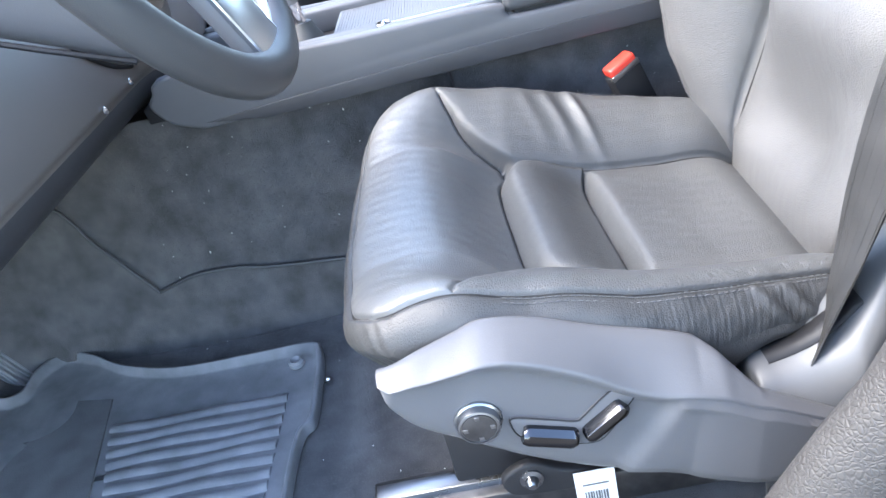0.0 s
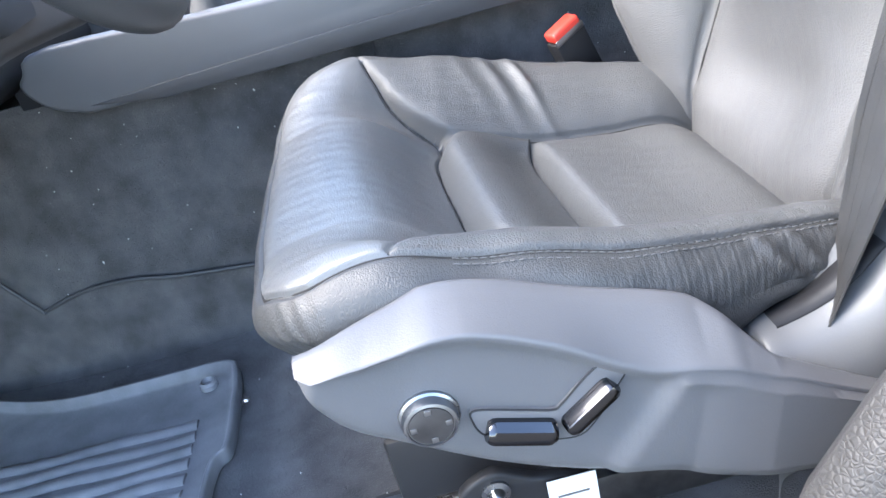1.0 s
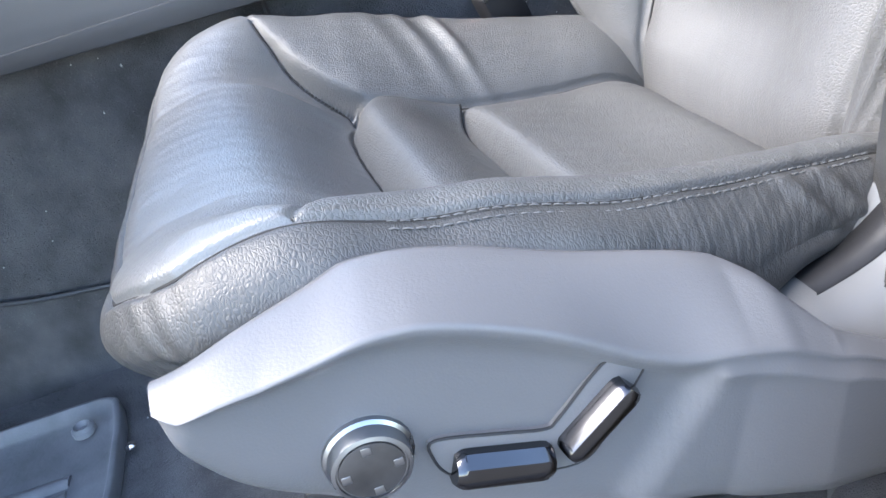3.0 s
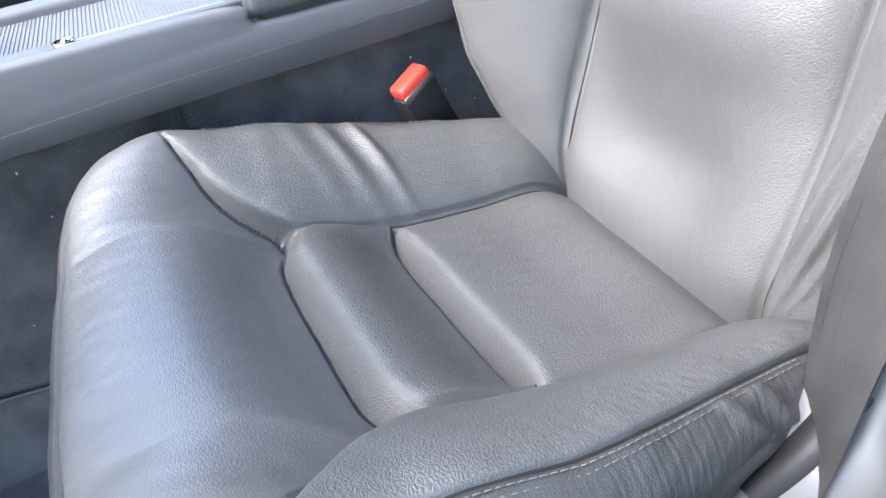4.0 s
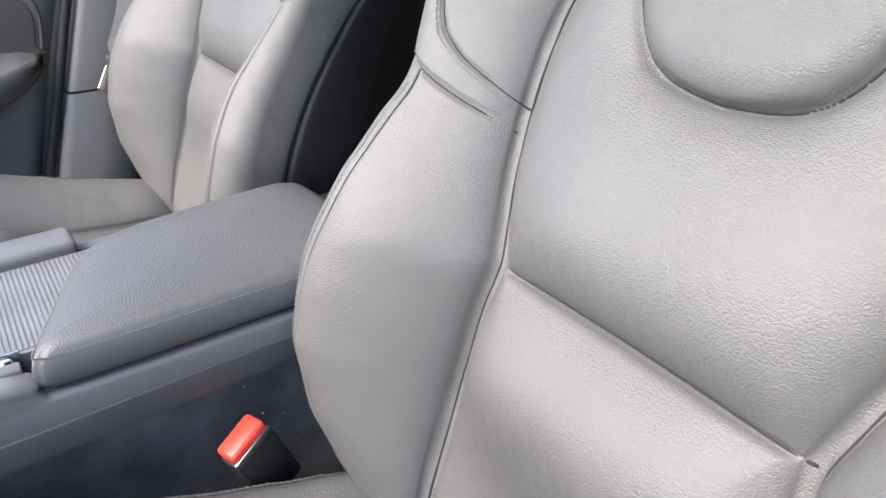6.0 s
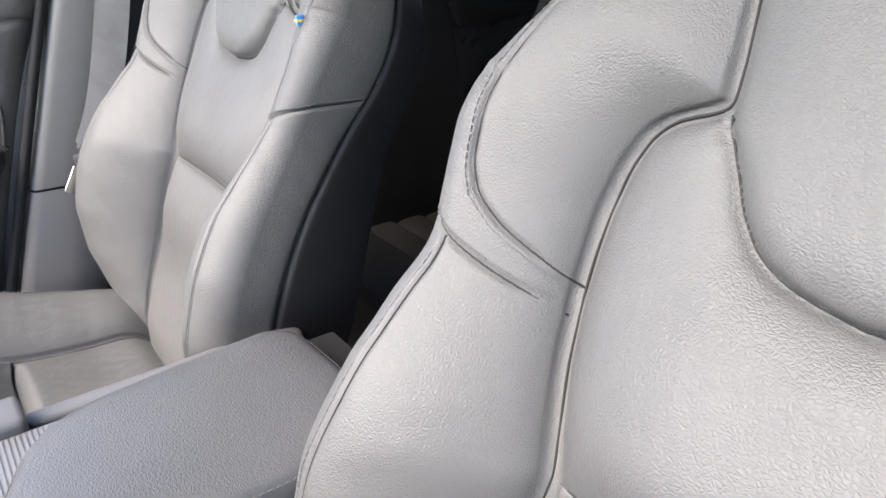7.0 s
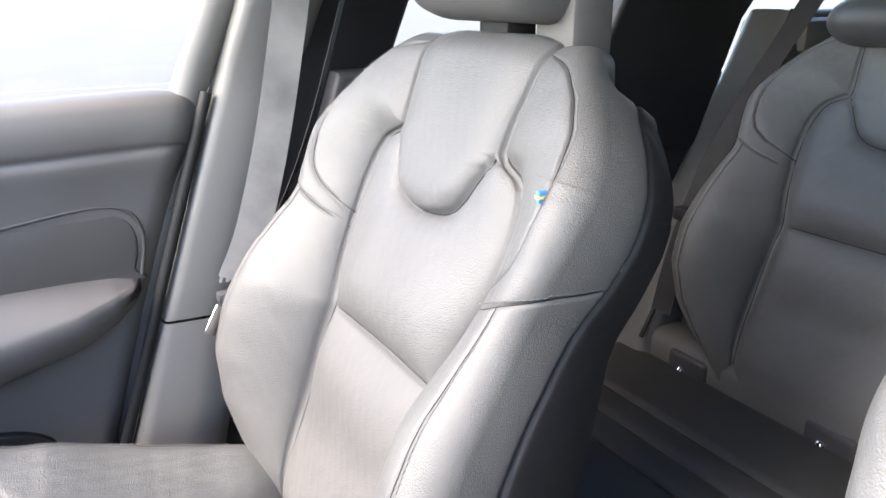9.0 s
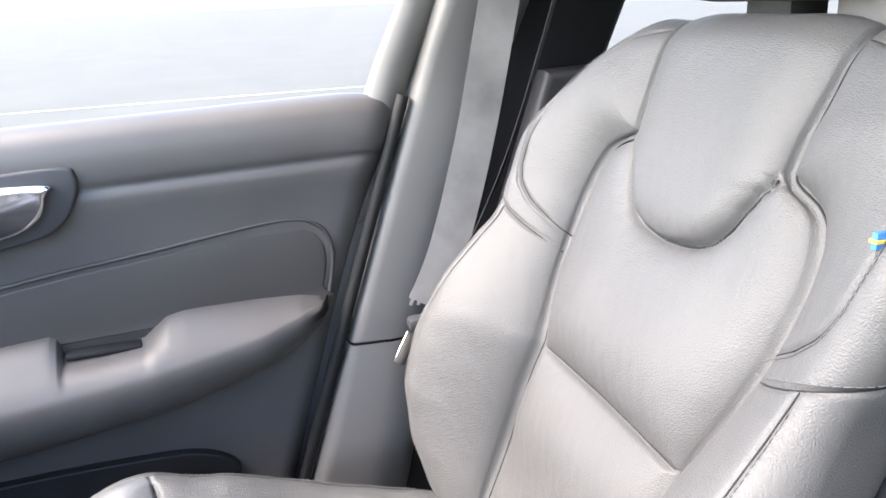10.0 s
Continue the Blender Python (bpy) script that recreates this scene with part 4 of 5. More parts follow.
def lid_mesh():
    """Rings from the lower edge up over the rounded rim to the crowned middle."""
    c = Vector((0.37, 0.355))
    rings = []
    for f, z in ((0.93, 0.469), (0.98, 0.470), (0.998, 0.474), (1.0, 0.479), (0.996, 0.485), (0.984, 0.491), (0.962, 0.4965), (0.93, 0.500), (0.87, 0.5025), (0.7, 0.5045), (0.4, 0.5055), (0.0, 0.506)):
        rings.append([(c.x + (p.x - c.x) * f, c.y + (p.y - c.y) * f, z) for p in lid_loop])
    return loft_mesh("lid", rings, closed=True)


part("lid", lid_mesh(), LEATHER_ARM, arm)
bm = bmesh.new()
rim = [Vector((0.37 + (p.x - 0.37) * 0.979, 0.355 + (p.y - 0.355) * 0.972, 0.4935)) for p in smooth_loop([(q.x, q.y, 0) for q in lid_loop], 3)]
for a, b in zip(rim, rim[1:] + rim[:1]):
    for j in range(max(1, round((b - a).length / 0.006))):
        n = max(1, round((b - a).length / 0.006))
        p, q = a.lerp(b, (j + 0.15) / n), a.lerp(b, (j + 0.85) / n)
        tube_bm([p, (p + q) / 2 + Vector((0, 0, 0.0008)), q], 0.0006, 5, bm)
tagged(part("stitching", bm, THREAD, arm), kind="stuff")
# inset block, black so that it draws the shadow gap below the lid
part("lid_gap_block", box_bm((0.215, 0.266, 0.452), (0.53, 0.446, 0.4715), 0.003), PLASTIC_BLACK, arm, "black hinge block that fills the shadow gap under the lid")

# gear lever
lever = thing("gear_lever", "chrome and black gear lever standing on the console", "gear lever")
part("boot", lathe_bm([(0.035, 0), (0.03, 0.012), (0.02, 0.03), (0.013, 0.045)], Matrix.Translation((-0.06, 0.36, 0.45)), 24), LEATHER, lever)
part("stick", tube_bm([(-0.06, 0.36, 0.48), (-0.065, 0.355, 0.53)], 0.009, 14), CHROME, lever)
part("grip", tube_bm(smooth_loop([(-0.065, 0.355, 0.525), (-0.068, 0.353, 0.545), (-0.075, 0.35, 0.575), (-0.085, 0.35, 0.59)], 4, False), 0.02, 16, squash=0.8), SATIN, lever)

# ---- floor, tunnel carpet, footwell ----
def grid_mesh(name, xs, ys, f):
    V = [(x, y, f(x, y)) for x in xs for y in ys]
    m = len(ys)
    return mesh_of(name, V, [(i * m + j, (i + 1) * m + j, (i + 1) * m + j + 1, i * m + j + 1) for i in range(len(xs) - 1) for j in range(m - 1)])


def floor_z(x, y):
    z = FLOOR + 0.006 * math.sin(x * 9 + y * 4) * math.sin(y * 7)
    if x < -0.62:
        z += (-0.62 - x) * 0.85
    ridge = math.exp(-((x + 0.06) / 0.02) ** 2) * 0.008
    return z + ridge


floor = tagged(part("floor", grid_mesh("floor", np.linspace(-0.85, 1.5, 120), np.linspace(-0.42, 1.2, 84), floor_z), CARPET), "dark charcoal car carpet, dusty and lightly worn", "floor", kind="structure")


def tunnel_mesh():
    rows = []
    for x in np.linspace(-0.9, 0.52, 60):
        flare = max(0.0, (-0.56 - x)) * 0.12
        dent = 0.01 * math.sin(x * 8)
        rows.append([(x, 0.30 - flare * 1.4 + dent * 0.3 - 0.035 * (1 - t) ** 2 * 1.4, FLOOR - 0.02 + t * 0.36 + 0.004 * math.sin(x * 23 + t * 8)) for t in np.linspace(0, 1, 24)])
    return loft_mesh("tunnel_carpet", rows)


tunnel = tagged(part("tunnel_carpet", tunnel_mesh(), CARPET), "dark carpet lining the console side and tunnel", "carpet", kind="structure")
part("far_side", box_bm((-0.9, 0.47, FLOOR - 0.02), (0.52, 0.50, 0.43), 0.004), CARPET, tunnel)
for pts in ([(-0.62, 0.272, 0.42), (-0.479, 0.284, 0.354), (-0.432, 0.280, 0.275), (-0.371, 0.268, 0.185)], [(-0.371, 0.268, 0.185), (-0.314, 0.270, 0.199), (-0.252, 0.270, 0.198), (-0.185, 0.268, 0.186), (-0.05, 0.266, 0.172)], [(0.118, 0.2995, 0.425), (0.120, 0.2985, 0.39), (0.124, 0.296, 0.34)]):
    part("carpet_seam", tube_bm(smooth_loop(pts, 8, False), 0.0028, 6), PLASTIC_DARK, tunnel)

def fibres(n, place, seed):
    """Loose carpet pile: single thin blades standing on a surface."""
    rng = random.Random(seed)
    V, F = [], []
    for _ in range(n):
        p, nrm = place(rng)
        lean = Vector((rng.uniform(-1, 1), rng.uniform(-1, 1), rng.uniform(-1, 1))) * 0.9
        tip = p + (nrm + lean).normalized() * rng.uniform(0.002, 0.0055)
        side = Vector((rng.uniform(-1, 1), rng.uniform(-1, 1), rng.uniform(-1, 1))).normalized() * 0.00035
        i = len(V)
        V += [p - side, p + side, tip]
        F.append((i, i + 1, i + 2))
    return mesh_of("pile", V, F, False)


def on_tunnel(rng):
    x, t = rng.uniform(-0.35, 0.5), rng.uniform(0.25, 1)
    dent = 0.01 * math.sin(x * 8)
    return Vector((x, 0.30 + dent * 0.3 - 0.035 * (1 - t) ** 2 * 1.4 - 0.001, FLOOR - 0.02 + t * 0.36)), Vector((0, -1, 0.2))


def on_floor(rng):
    x, y = rng.uniform(-0.42, 0.10), rng.uniform(-0.30, 0.27)
    return Vector((x, y, floor_z(x, y))), Vector((0, 0, 1))


tagged(part("carpet_pile", fibres(26000, on_tunnel, 4), CARPET), "short loose charcoal carpet pile on the tunnel", "carpet pile", kind="stuff")
tagged(part("carpet_pile", fibres(14000, on_floor, 5), CARPET), "short loose charcoal carpet pile on the floor", "carpet pile", kind="stuff")

def specks(n, place, seed):
    """Tiny flat crumbs of lint lying on the carpet."""
    rng = random.Random(seed)
    V, F = [], []
    for _ in range(n):
        p, nrm = place(rng)
        u = nrm.cross(Vector((1, 0.3, 0.2))).normalized()
        w = nrm.cross(u)
        r, a = rng.uniform(0.0004, 0.0011), rng.uniform(0, 6.28)
        i = len(V)
        for j in range(4):
            t = a + j * math.pi / 2
            V.append(p + nrm * 0.0028 + u * (math.cos(t) * r * (2.2 if j % 2 else 1)) + w * (math.sin(t) * r))
        V.append(p + nrm * 0.0042)
        F += [(i, i + 1, i + 4), (i + 1, i + 2, i + 4), (i + 2, i + 3, i + 4), (i + 3, i, i + 4)]
    return mesh_of("lint", V, F, False)


tagged(part("lint", specks(70, on_tunnel, 8), PAPER), "pale specks of lint on the tunnel carpet", "lint", kind="stuff")
tagged(part("lint", specks(40, on_floor, 9), PAPER), "pale specks of lint on the floor carpet", "lint", kind="stuff")

# rubber mat
mat_thing = thing("floor_mat", "ribbed dark rubber floor mat with a raised rim", "floor mat")
mat_loop = [(-0.153, 0.178), (-0.135, 0.15), (-0.131, 0.09), (-0.131, 0.02), (-0.146, -0.02), (-0.148, -0.24), (-0.18, -0.26), (-0.62, -0.26), (-0.70, -0.2), (-0.70, 0.10), (-0.66, 0.17), (-0.60, 0.19), (-0.595, 0.24), (-0.565, 0.275), (-0.51, 0.255), (-0.45, 0.215), (-0.36, 0.186), (-0.25, 0.183)]
def mat_height(x, y):
    return floor_z(x, y)
ml = smooth_loop([(a, b, 0) for a, b in mat_loop], 6)
cx, cy = -0.38, 0.0
rows = []
for f, h in ((1.0, 0.002), (1.0, 0.018), (0.99, 0.021), (0.975, 0.0195), (0.955, 0.008), (0.93, 0.006), (0.8, 0.006), (0.5, 0.006), (0.02, 0.006)):
    ring = []
    for p in ml:
        x, y = cx + (p.x - cx) * (1 - (1 - f) * 0.9), cy + (p.y - cy) * f
        ring.append((x, y, mat_height(x, y) + h))
    rows.append(ring)
part("mat_base", loft_mesh("mat_base", rows, closed=True), RUBBER, mat_thing)
for i in range(16):
    x0, x1 = -0.425 + 0.006 * min(i, 8), -0.178
    y = 0.085 - i * 0.022
    xs = np.linspace(x0 + 0.0, x1, 10)
    bm = bmesh.new()
    tube_bm([(x, y + 0.002 * math.sin(x * 40 + i), mat_height(x, y) + 0.006) for x in xs], 0.0085, 8, bm, squash=0.45)
    part("rib", bm, RUBBER, mat_thing)
part("heel_pad", prism_bm([(-0.66, 0.09), (-0.535, 0.105), (-0.515, 0.165), (-0.445, 0.15), (-0.41, -0.04), (-0.39, -0.22), (-0.66, -0.22)], "z", FLOOR + 0.005, FLOOR + 0.0095, 0.001), CARPET, mat_thing)
part("clip", lathe_bm([(0.011, 0), (0.011, 0.006), (0.008, 0.009), (0.005, 0.004)], Matrix.Translation((-0.172, 0.145, FLOOR + 0.006)), 20), RUBBER, mat_thing)
stud = thing("carpet_stud", "small chrome carpet fastener on the floor", "fastener")
part("stud_head", lathe_bm([(0.006, 0), (0.006, 0.003), (0.003, 0.005)], Matrix.Translation((-0.124, 0.10, FLOOR + 0.004)), 16), CHROME, stud)

# pedal
pedal = thing("accelerator_pedal", "grey ribbed accelerator pedal in the footwell", "pedal")
pm = Matrix.Translation((-0.645, 0.262, 0.135)) @ pose(0, 0, 0, 0, 58, -8)
bm = box_bm((-0.075, -0.034, -0.006), (0.075, 0.034, 0.006), 0.005)
bm.transform(pm)
part("plate", bm, RUBBER, pedal)
for i in range(8):
    bm = box_bm((-0.07, -0.030 + i * 0.0078, 0.005), (0.07, -0.0255 + i * 0.0078, 0.0095), 0.001, 1)
    bm.transform(pm)
    part("tread_rib", bm, RUBBER, pedal)
part("pedal_arm", tube_bm([(-0.66, 0.262, 0.15), (-0.76, 0.26, 0.25), (-0.85, 0.26, 0.42)], 0.01, 10), PLASTIC_BLACK, pedal)

# seat tag by the rail, bracket bolt
label_tag = thing("paper_tag", "white paper tag with a printed code hanging under the seat", "tag")
part("sheet", box_bm((0.158, -0.2425, 0.165), (0.192, -0.2415, 0.222)), PAPER, label_tag)
for i in range(9):
    part("code_bar", box_bm((0.165 + i * 0.0022, -0.2432, 0.186), (0.1661 + i * 0.0022 + 0.0003 * (i % 3), -0.2426, 0.198)), INK, label_tag)
part("code_bar", box_bm((0.164, -0.2432, 0.206), (0.186, -0.2426, 0.2075)), INK, label_tag)
bolt = thing("seat_bracket", "dark steel pivot bracket with a bolt under the seat", "bracket")
part("plate", prism_bm([(p.x, p.y) for p in smooth_loop([(0.10, 0.225), (0.125, 0.238), (0.15, 0.225), (0.185, 0.215), (0.19, 0.20), (0.13, 0.20), (0.105, 0.205)], 4)], "y", -0.238, -0.228, 0.003), PLASTIC_BLACK, bolt)
part("bolt_head", lathe_bm([(0.010, 0), (0.010, 0.003), (0.006, 0.004), (0.005, 0.009), (0.003, 0.011)], Matrix.Translation((0.124, -0.237, 0.222)) @ pose(0, 0, 0, 90), 18), SATIN, bolt)

# ---- dashboard side: knee panel, column, wheel ----
dash = thing("dashboard", "grey-brown lower dashboard panel with a rounded edge", "dashboard")
DASH_PROFILE = [(-0.46, 0.745), (-0.37, 0.70), (-0.30, 0.60), (-0.287, 0.53), (-0.284, 0.497), (-0.286, 0.490), (-0.291, 0.487), (-0.291, 0.482), (-0.2895, 0.474), (-0.294, 0.460), (-0.303, 0.450), (-0.318, 0.440), (-0.34, 0.434), (-0.40, 0.432), (-0.6, 0.44), (-0.9, 0.55)]


def dash_shift(y):
    """How far the panel stands forward of its profile, along the car's width."""
    return 0.01 + 0.05 * min(max(0.0, (y - 0.33) / 0.12), 1.0) - 0.25 * min(max(0.0, y - 0.47), 0.4)


def dash_strip(lo, hi):
    rows = []
    for y in np.linspace(-0.42, 1.18, 60):
        rows.append([(x + (dash_shift(y) if x > -0.5 else 0), y, z) for x, z in DASH_PROFILE[lo:hi]])
    return loft_mesh("knee_panel", rows)


part("knee_panel", dash_strip(0, 8), DASH, dash)
part("lower_lip", dash_strip(7, 16), PLASTIC_DARK, dash, "dark lower lip")


def column_panel():
    """The raised panel round the steering column, with a rolled edge."""
    rows = []
    for z, y0 in ((0.70, 0.145), (0.66, 0.155), (0.628, 0.163), (0.60, 0.167), (0.578, 0.175), (0.555, 0.193), (0.535, 0.222), (0.52, 0.252), (0.508, 0.29)):
        x = float(np.interp(z, [p[1] for p in DASH_PROFILE[:8]][::-1], [p[0] for p in DASH_PROFILE[:8]][::-1]))
        rows.append([(x + dash_shift(min(y, 0.33)) + h, y, z + dz) for y, h, dz in ((y0, 0.0, 0), (y0 + 0.001, 0.004, 0), (y0 + 0.004, 0.008, 0), (y0 + 0.012, 0.011, 0), (y0 + 0.05, 0.017, 0.004), (y0 + 0.12, 0.02, 0.006), (y0 + 0.2, 0.02, 0.006))])
    return loft_mesh("column_panel", rows)


part("column_panel", column_panel(), PLASTIC, dash, "grey panel round the steering column")
gap = [(z, y) for z, y in ((0.70, 0.143), (0.66, 0.153), (0.628, 0.161), (0.60, 0.165), (0.578, 0.173), (0.555, 0.191), (0.535, 0.220), (0.52, 0.250), (0.508, 0.288))]
part("panel_gap", tube_bm(smooth_loop([(float(np.interp(z, [p[1] for p in DASH_PROFILE[:8]][::-1], [p[0] for p in DASH_PROFILE[:8]][::-1])) + 0.0115, y, z) for z, y in gap], 5, False), 0.0032, 8), PLASTIC_BLACK, dash)
part("top_pad", box_bm((-0.95, -0.42, 0.70), (-0.45, 1.18, 0.765), 0.03, 4), PLASTIC_DARK, dash)
part("bulkhead", box_bm((-0.98, -0.45, 0.05), (-0.93, 1.2, 0.8), 0.005), CARPET, dash)
rows = []
for x, z, hw, hh in ((-0.105, 0.640, 0.03, 0.03), (-0.112, 0.638, 0.052, 0.052), (-0.125, 0.638, 0.06, 0.06), (-0.18, 0.665, 0.063, 0.06), (-0.25, 0.695, 0.066, 0.06), (-0.36, 0.73, 0.07, 0.06)):
    rows.append([(x, hw * math.copysign(abs(math.cos(t)) ** 0.5, math.cos(t)), z + hh * math.copysign(abs(math.sin(t)) ** 0.5, math.sin(t))) for t in np.linspace(0, 2 * math.pi, 41)[:-1]])
column = part("column_shroud", loft_mesh("column_shroud", rows, closed=True), PLASTIC, dash, "grey steering column shroud")
part("shroud_gap", tube_bm([(-0.117, -0.058, 0.585), (-0.18, -0.0655, 0.612), (-0.25, -0.0685, 0.642), (-0.36, -0.0725, 0.675)], 0.0025, 6), PLASTIC_BLACK, column)
for c in ((-0.273, 0.262, 0.4955), (-0.273, 0.168, 0.4925)):
    part("screw", lathe_bm([(0.0048, 0), (0.0046, 0.002), (0.002, 0.003)], Matrix.Translation(c) @ pose(0, 0, 0, 0, 80), 14), CHROME, dash, "small bright screw head")

wheel = thing("steering_wheel", "grey leather steering wheel with silver spoke trim", "steering wheel")
wm = Matrix.Translation((-0.098, 0.0, 0.708)) @ pose(0, 0, 0, 0, 65, 0)
ring = []
for j in range(72):
    a = 2 * math.pi * j / 72
    x, y = 0.183 * math.cos(a), 0.187 * math.sin(a)
    ring.append(wm @ Vector((x, y, 0)))
part("rim", tube_bm(ring, 0.0165, 18, closed=True, squash=1.15), WHEEL_LEATHER, wheel)
part("inner_lip", tube_bm([wm @ Vector((0.1665 * math.cos(2 * math.pi * j / 72), 0.1705 * math.sin(2 * math.pi * j / 72), 0.004)) for j in range(72)], 0.0028, 8, closed=True), SATIN_PALE, wheel, "thin silver lip inside the rim")
hub = lathe_bm([(0.075, -0.03), (0.078, 0.0), (0.07, 0.014), (0.045, 0.022)], wm @ Matrix.Translation((0, 0, -0.01)), 30)
part("hub", hub, PLASTIC, wheel)
for a in (0, 90, 180, 270):
    if a == 180:
        continue
    w = 0.046 if a == 0 else 0.028
    bm = box_bm((0.06, -w, -0.008), (0.172, w, 0.008), 0.006)
    bm.transform(wm @ pose(0, 0, 0, 0, 0, a))
    sp = part("spoke", bm, PLASTIC, wheel)
    bm = box_bm((0.10, 0.006 - w, 0.007), (0.168, w - 0.006, 0.0105), 0.003)
    bm.transform(wm @ pose(0, 0, 0, 0, 0, a))
    part("spoke_trim", bm, SATIN_PALE, sp, "silver spoke trim")

# ---- near pillar and sill ----
near = tagged(part("pillar_trim", loft_mesh("pillar_trim", [[(x0 + dx, y, z) for dx, y in ((0.30, -0.30), (0.16, -0.33), (0.06, -0.345), (0.015, -0.352), (0.0, -0.366), (0.006, -0.385), (0.03, -0.40), (0.2, -0.42), (0.4, -0.42))] for x0, z in ((0.20, 0.05), (0.228, 0.20), (0.258, 0.30), (0.29, 0.354), (0.315, 0.39), (0.328, 0.42), (0.37, 0.52), (0.42, 0.65), (0.47, 0.80), (0.56, 1.0), (0.66, 1.2))]), GRAIN), "grained grey-brown lower pillar trim with a rubber seal", "pillar trim", kind="structure")
sill = tagged(part("door_sill", box_bm((-0.9, -0.46, -0.08), (0.6, -0.36, FLOOR + 0.02), 0.02, 3), PLASTIC_DARK), "dark plastic door sill along the carpet", "door sill", kind="structure")

# ---- passenger door ----
DY = 1.19
door = thing("car_door", "closed grey passenger door with armrest, pull handle and pocket", "car door")
# skin sections along x from the front to the rear edge, each from the window line down
def door_mesh():
    rows = []
    for x in np.linspace(-0.75, 0.46, 90):
        col = []
        for z, y in ((0.765, DY + 0.03), (0.766, DY + 0.005), (0.760, DY - 0.012), (0.745, DY - 0.022), (0.725, DY - 0.025), (0.703, DY - 0.0235), (0.6935, DY - 0.021), (0.690, DY - 0.0165), (0.687, DY - 0.021),
                     (0.675, DY - 0.0215), (0.66, DY - 0.018), (0.64, DY - 0.013), (0.60, DY - 0.008), (0.55, DY - 0.005), (0.45, DY - 0.004), (0.35, DY - 0.006), (0.25, DY - 0.012), (0.12, DY - 0.02), (0.05, DY - 0.02)):
            rear = 0.38 + (z - 0.48) * 0.335
            xx = -0.75 + (x + 0.75) / 1.21 * (rear + 0.75)
            round_ = max(0.0, (x - 0.425) / 0.035)
            dz = 0.022 * max(0.0, (x - 0.36) / 0.10) ** 3 if z > 0.7 else 0
            col.append((xx, y + 0.03 * round_ ** 2, z + (x - 0.4) * 0.03 - dz))
        rows.append(col)
    return loft_mesh("door_panel", rows)


part("door_panel", door_mesh(), DOOR_SOFT, door)
ins = smooth_loop([(-0.75, 0.46), (-0.4, 0.505), (-0.02, 0.566), (0.15, 0.588), (0.30, 0.607), (0.345, 0.598), (0.362, 0.567), (0.355, 0.52), (0.33, 0.49), (-0.1, 0.44)], 6)
part("door_insert", prism_bm([(p.x, p.y) for p in ins], "y", DY - 0.008, DY + 0.01, 0.004, 3), DOOR_INSERT, door, "dark padded door insert")
part("insert_piping", tube_bm([(p.x, DY - 0.008, p.y) for p in smooth_loop([(-0.75, 0.467), (-0.4, 0.512), (-0.02, 0.573), (0.15, 0.595), (0.30, 0.614), (0.352, 0.604), (0.370, 0.568), (0.362, 0.51)], 8, False)], 0.003, 8), DOOR_INSERT, door)
def door_arm():
    rows = []
    for x, zt, zb, d in ((-0.75, 0.45, 0.30, 0.06), (-0.3, 0.478, 0.345, 0.065), (-0.05, 0.498, 0.372, 0.068), (0.018, 0.504, 0.381, 0.068), (0.026, 0.500, 0.382, 0.068), (0.032, 0.478, 0.383, 0.068), (0.08, 0.480, 0.390, 0.067), (0.125, 0.485, 0.397, 0.066), (0.138, 0.496, 0.399, 0.066), (0.155, 0.509, 0.402, 0.065),
                         (0.175, 0.513, 0.407, 0.064), (0.20, 0.514, 0.413, 0.062), (0.27, 0.514, 0.432, 0.055), (0.32, 0.512, 0.455, 0.042), (0.348, 0.509, 0.478, 0.026), (0.358, 0.504, 0.492, 0.010)):
        zs = min(zt, 0.482 + 0.11 * (x - 0.08)) if x < 0.3 else zt
        prof = [(0.01, zt - 0.002), (-0.006, zt), (-d * 0.25, zt - 0.003), (-d * 0.45, (zt * 0.6 + zs * 0.4) - 0.006), (-d * 0.75, zs - 0.012), (-d * 0.95, zs - 0.03 * (zs - zb) / 0.1), (-d, (zs + zb) / 2 + 0.01), (-d * 0.97, (zs + zb) / 2 - 0.012), (-d * 0.85, zb + 0.012), (-d * 0.72, zb + 0.003), (-d * 0.69, zb), (-d * 0.6, zb - 0.006), (-d * 0.25, zb - 0.012), (0.01, zb - 0.016)]
        rows.append([(x, DY + a, b) for a, b in prof])
    A = np.array(rows)
    fine = np.linspace(0, len(rows) - 1, 110)
    B = np.stack([np.stack([np.interp(fine, range(len(rows)), A[:, j, c]) for c in range(3)], -1) for j in range(A.shape[1])], 1)
    return loft_mesh("door_armrest", B)
part("door_armrest", door_arm(), DOOR_SOFT, door, "grey padded door armrest")
# solid black block in place of a hollow: the recess's shade as colour
part("recess_shade", box_bm((0.034, DY - 0.028, 0.476), (0.122, DY - 0.006, 0.4835), 0.003), PLASTIC_BLACK, door, "black block painting the shade of the pull recess")
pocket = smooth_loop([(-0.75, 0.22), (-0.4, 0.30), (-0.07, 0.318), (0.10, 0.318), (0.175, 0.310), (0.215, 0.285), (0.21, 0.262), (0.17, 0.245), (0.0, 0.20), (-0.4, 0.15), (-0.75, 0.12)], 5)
# black slab on the door skin paints the shade inside the pocket
part("pocket_shade", prism_bm([(p.x, p.y) for p in pocket], "y", DY - 0.022, DY + 0.005, 0.003), PLASTIC_BLACK, door, "black slab painting the shade in the door pocket opening")
hl = smooth_loop([(-0.12, 0.612), (0.02, 0.628), (0.062, 0.645), (0.082, 0.675), (0.086, 0.70), (0.07, 0.712), (-0.02, 0.708), (-0.12, 0.70)], 5)
handle_plate = part("handle_surround", prism_bm([(p.x, p.y) for p in hl], "y", DY - 0.03, DY - 0.01, 0.004), PLASTIC_DARK, door)
